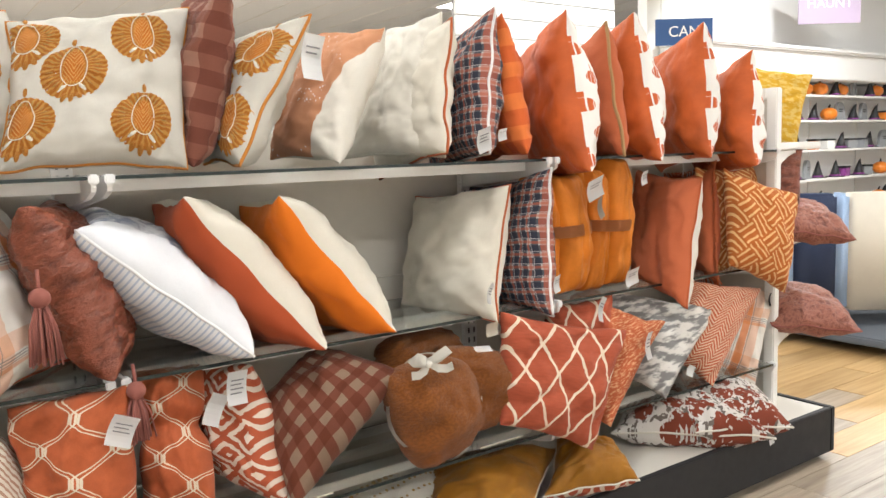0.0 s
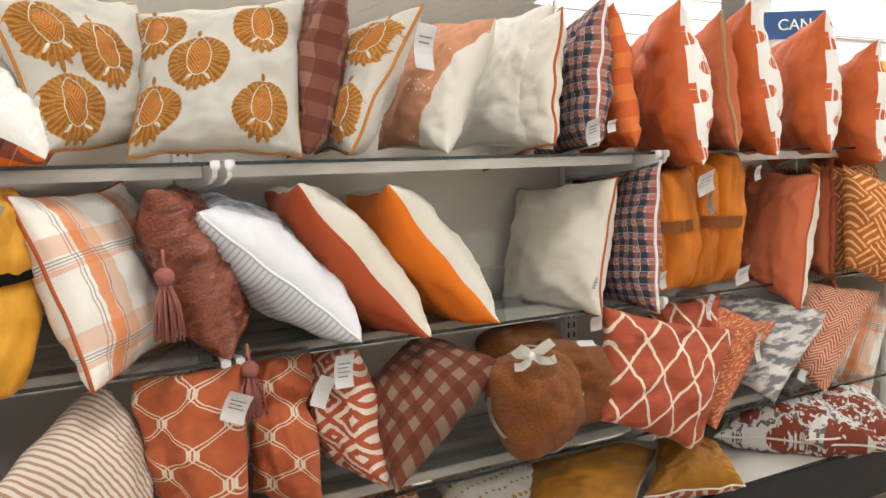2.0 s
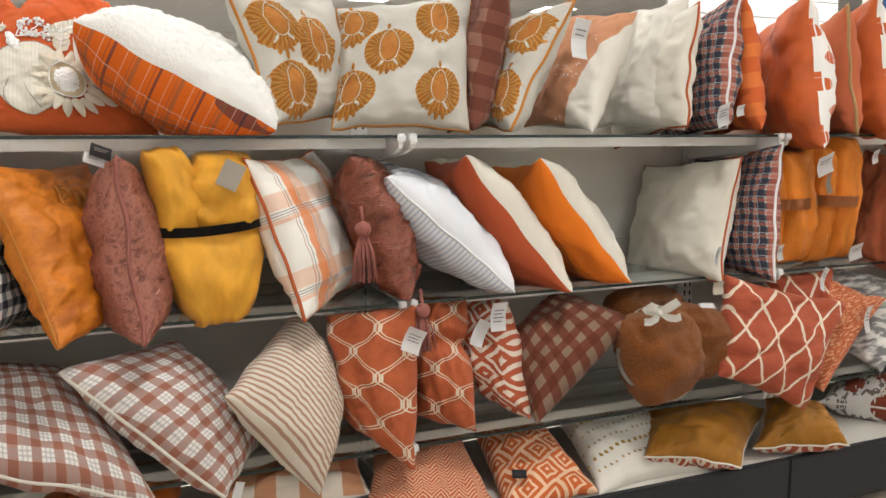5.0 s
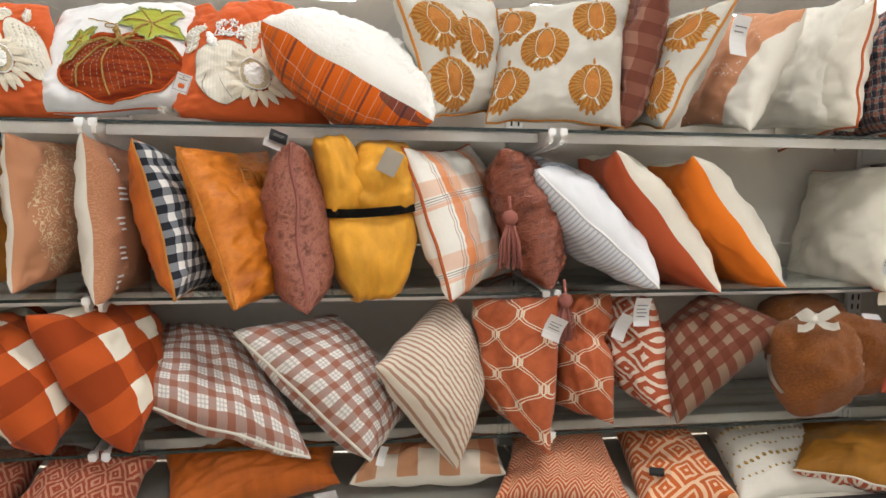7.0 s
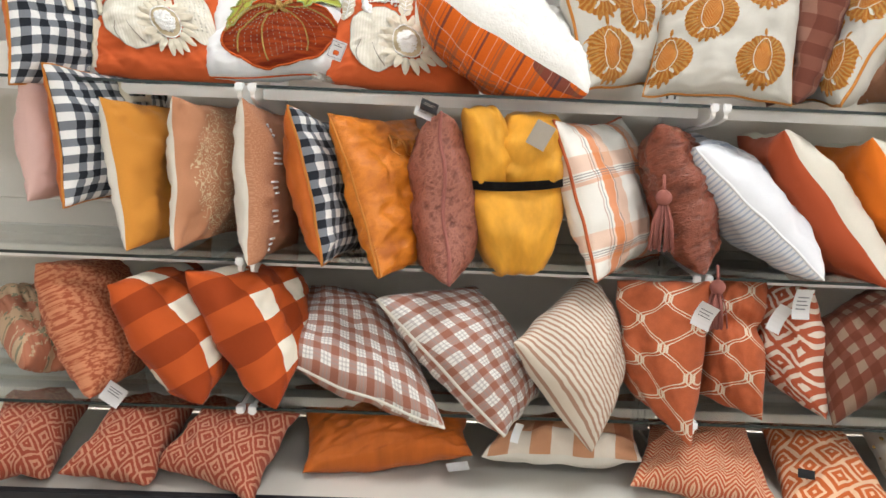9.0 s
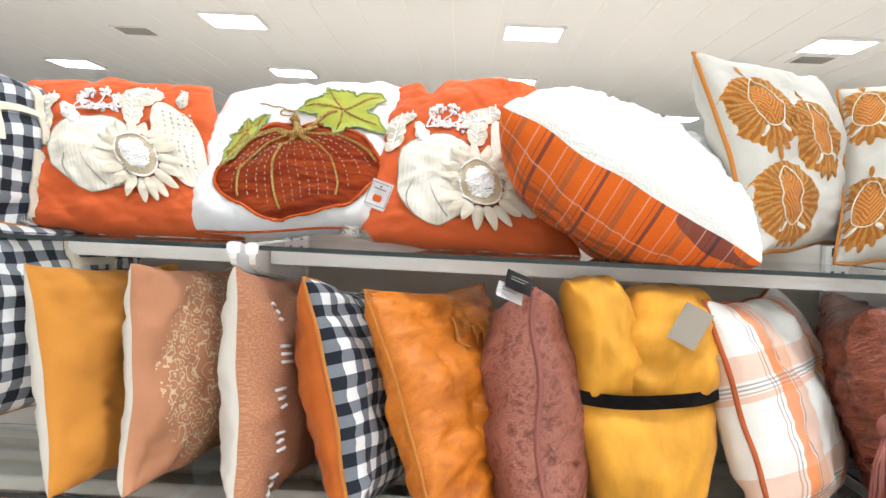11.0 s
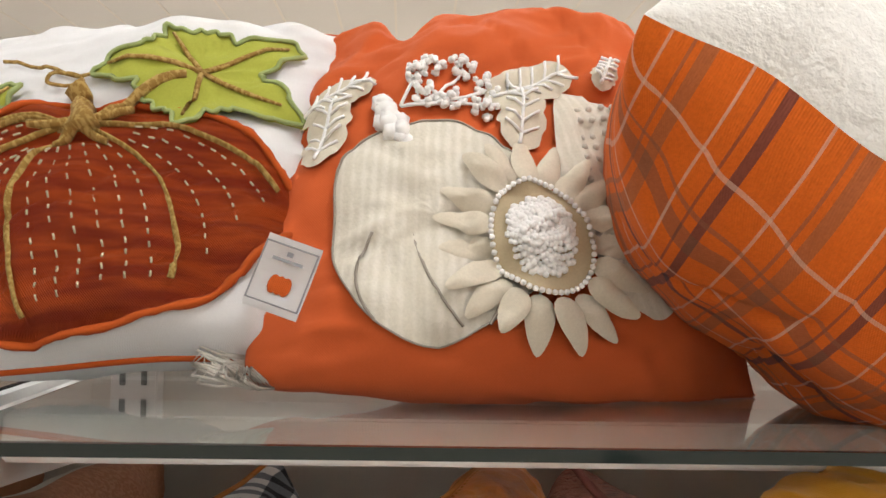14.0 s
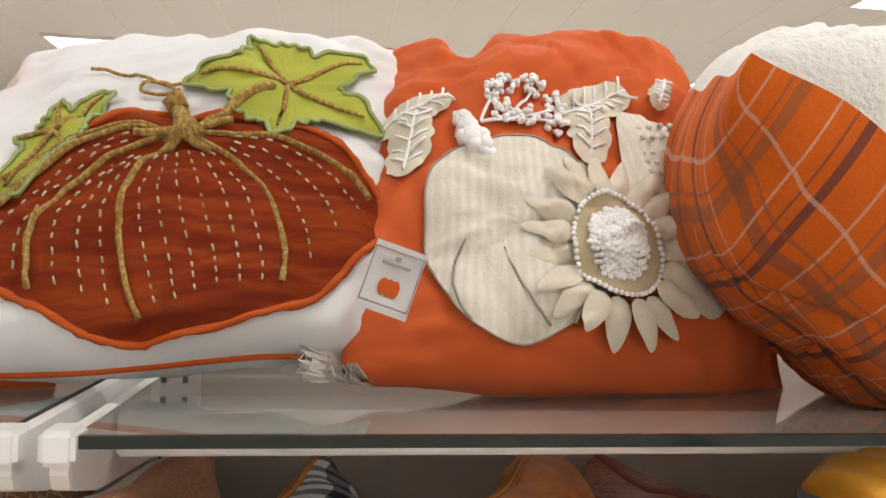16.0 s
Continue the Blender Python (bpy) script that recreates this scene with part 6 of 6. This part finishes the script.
def lantern(m):
    ob = thing("pumpkin_lantern", m, "orange plastic pumpkin lantern with dark stem", "lantern", "pumpkin lanterns")
    bm = bmesh.new()
    bmesh.ops.create_uvsphere(bm, u_segments=32, v_segments=12, radius=0.11)
    for v in bm.verts:
        a = math.atan2(v.co.y, v.co.x)
        k = 1 + 0.07 * abs(math.cos(4 * a))
        v.co = Vector((v.co.x * k, v.co.y * k, v.co.z * 0.82 + 0.09))
    part("body", bm, M["toy_orange"], ob, smooth=True)
    part("stem", tube([(0, 0, 0.17), (0.01, 0, 0.20), (0.03, 0, 0.22)], [0.018, 0.014, 0.010]), M["toy_black"], ob, smooth=True)
    return ob


def witch_hat(m, mat="toy_black"):
    ob = thing("witch_hat", m, "black felt witch hat with wide brim", "hat", "witch hats")
    bm = bmesh.new()
    bmesh.ops.create_cone(bm, cap_ends=True, segments=24, radius1=0.13, radius2=0.125, depth=0.012, matrix=Matrix.Translation((0, 0, 0.006)))
    part("brim", bm, M[mat], ob, smooth=False)
    pts = [(0, 0, 0.012), (0, 0, 0.08), (0.01, 0, 0.15), (0.03, 0, 0.21), (0.06, 0, 0.24)]
    part("crown", tube(pts, [0.08, 0.055, 0.035, 0.018, 0.004], 16), M[mat], ob, smooth=True)
    part("band", tube([(0, 0, 0.014), (0, 0, 0.036)], [0.0815, 0.0745], 16), M["toy_purple"], ob, smooth=True)
    return ob


def tombstone(m):
    ob = thing("toy_tombstone", m, "grey resin toy tombstone", "tombstone", "toy tombstones")
    bm = bmesh.new()
    prof = [(-0.10, 0), (0.10, 0), (0.10, 0.16)] + [(0.10 * math.cos(a), 0.16 + 0.10 * math.sin(a)) for a in [0.39 * k for k in range(1, 8)]] + [(-0.10, 0.16)]
    f = bm.faces.new([bm.verts.new((x, 0, z)) for x, z in prof])
    r = bmesh.ops.extrude_face_region(bm, geom=[f])
    for v in r["geom"]:
        if isinstance(v, bmesh.types.BMVert):
            v.co.y += 0.05
    bmesh.ops.recalc_face_normals(bm, faces=bm.faces[:])
    part("slab", bm, M["toy_grey"], ob)
    part("foot", boxes((-0.13, -0.02, 0.0, 0.13, 0.07, 0.03), bevel=0.006), M["toy_grey"], ob)
    part("inscription", boxes((-0.05, -0.004, 0.15, 0.05, -0.001, 0.165), (-0.04, -0.004, 0.12, 0.04, -0.001, 0.135)), M["toy_black"], ob)
    return ob


def gift_box(m, mat):
    ob = thing("toy_box", m, "small coloured novelty box with lid", "box", "novelty boxes")
    part("body", boxes((-0.08, -0.06, 0, 0.08, 0.06, 0.12), bevel=0.006), M[mat], ob)
    part("lid", boxes((-0.086, -0.066, 0.1205, 0.086, 0.066, 0.145), bevel=0.005), M["toy_black"], ob)
    return ob


rng = random.Random(12)
for li, z in enumerate(LEVELS):
    x = 8.25
    while x < 12.9:
        k = rng.choice(["lantern", "hat", "stone", "box", "hat", "box"]) if li < 4 else rng.choice(["lantern", "stone", "hat"])
        m = pose(x, 4.48 + rng.uniform(-0.05, 0.05), z, 0, 0, rng.uniform(-25, 25))
        if k == "lantern":
            lantern(m)
        elif k == "hat":
            witch_hat(m)
        elif k == "stone":
            tombstone(m)
        else:
            gift_box(m, rng.choice(["toy_green", "toy_purple", "toy_grey", "toy_orange", "metal_white"]))
        x += rng.uniform(0.24, 0.38)


def hanging_sign(m, w, h, mat, text, size):
    ob = thing("hanging_sign", m, f"{mat.split('_')[1]} hanging department sign", "sign", "hanging signs")
    part("board", boxes((-w / 2, -0.008, -h / 2, w / 2, 0.008, h / 2), bevel=0.003), M[mat], ob)
    for x in (-w * 0.4, w * 0.4):
        part("wire", tube([(x, 0, h / 2), (x, 0, CEILING - m.translation.z)], 0.002, 5), M["vent"], ob)
    if text:
        cu = bpy.data.curves.new("lettering", "FONT")
        cu.body, cu.size, cu.align_x, cu.align_y, cu.extrude = text, size, "CENTER", "CENTER", 0.002
        tmp = new("tmp", cu)
        me = bpy.data.meshes.new_from_object(tmp)
        bpy.data.objects.remove(tmp)
        me.materials.clear()
        me.materials.append(M["paper"])
        l = new("lettering", me)
        l.parent = ob
        l.matrix_local = pose(0, -0.0115, 0, 90, 0, 0)
    return ob


hanging_sign(pose(6.9, 4.0, 2.45, 0, 0, -35), 0.62, 0.28, "sign_blue", "CAN", 0.16)
hanging_sign(pose(9.8, 4.0, 2.98, 0, 0, -35), 0.80, 0.50, "sign_lilac", "HAUNT", 0.17)
hanging_sign(pose(7.4, 4.2, 3.15, 0, 0, -35), 0.95, 0.42, "sign_yellow", "", 0.2)
slat = thing("slat_panel", pose(4.1, 3.2, 0), "white slatted wall panel behind the shelving", "slat panel")
for k in range(18):
    part("slat", boxes((-0.85, 0, 0.15 * k, 0.85, 0.03, 0.15 * k + 0.143), bevel=0.003), M["wall"], slat)
part("backing", boxes((-0.85, 0.032, 0, 0.85, 0.05, 2.7)), M["vent"], slat)

# ---- floor planks ----
floor_ob = bpy.data.objects["floor"]


def plank_mesh(mat):
    me = bpy.data.meshes.new("plank")
    bm = boxes((-0.598, -0.083, -0.003, 0.598, 0.083, 0.0))
    bm.to_mesh(me)
    bm.free()
    me.materials.append(mat)
    return me


honey, grey = plank_mesh(M["plank"]), plank_mesh(M["plank_grey"])
for r in range(22):
    y = -1.9 + 0.168 * r
    for k in range(6):
        x = 1.2 + 1.2 * k + 0.4 * (r % 3)
        far = x > 3.1 - 0.2 * y
        o = new("plank", honey if far else grey)
        o.parent = floor_ob
        o.location = (x, y, 0.0)
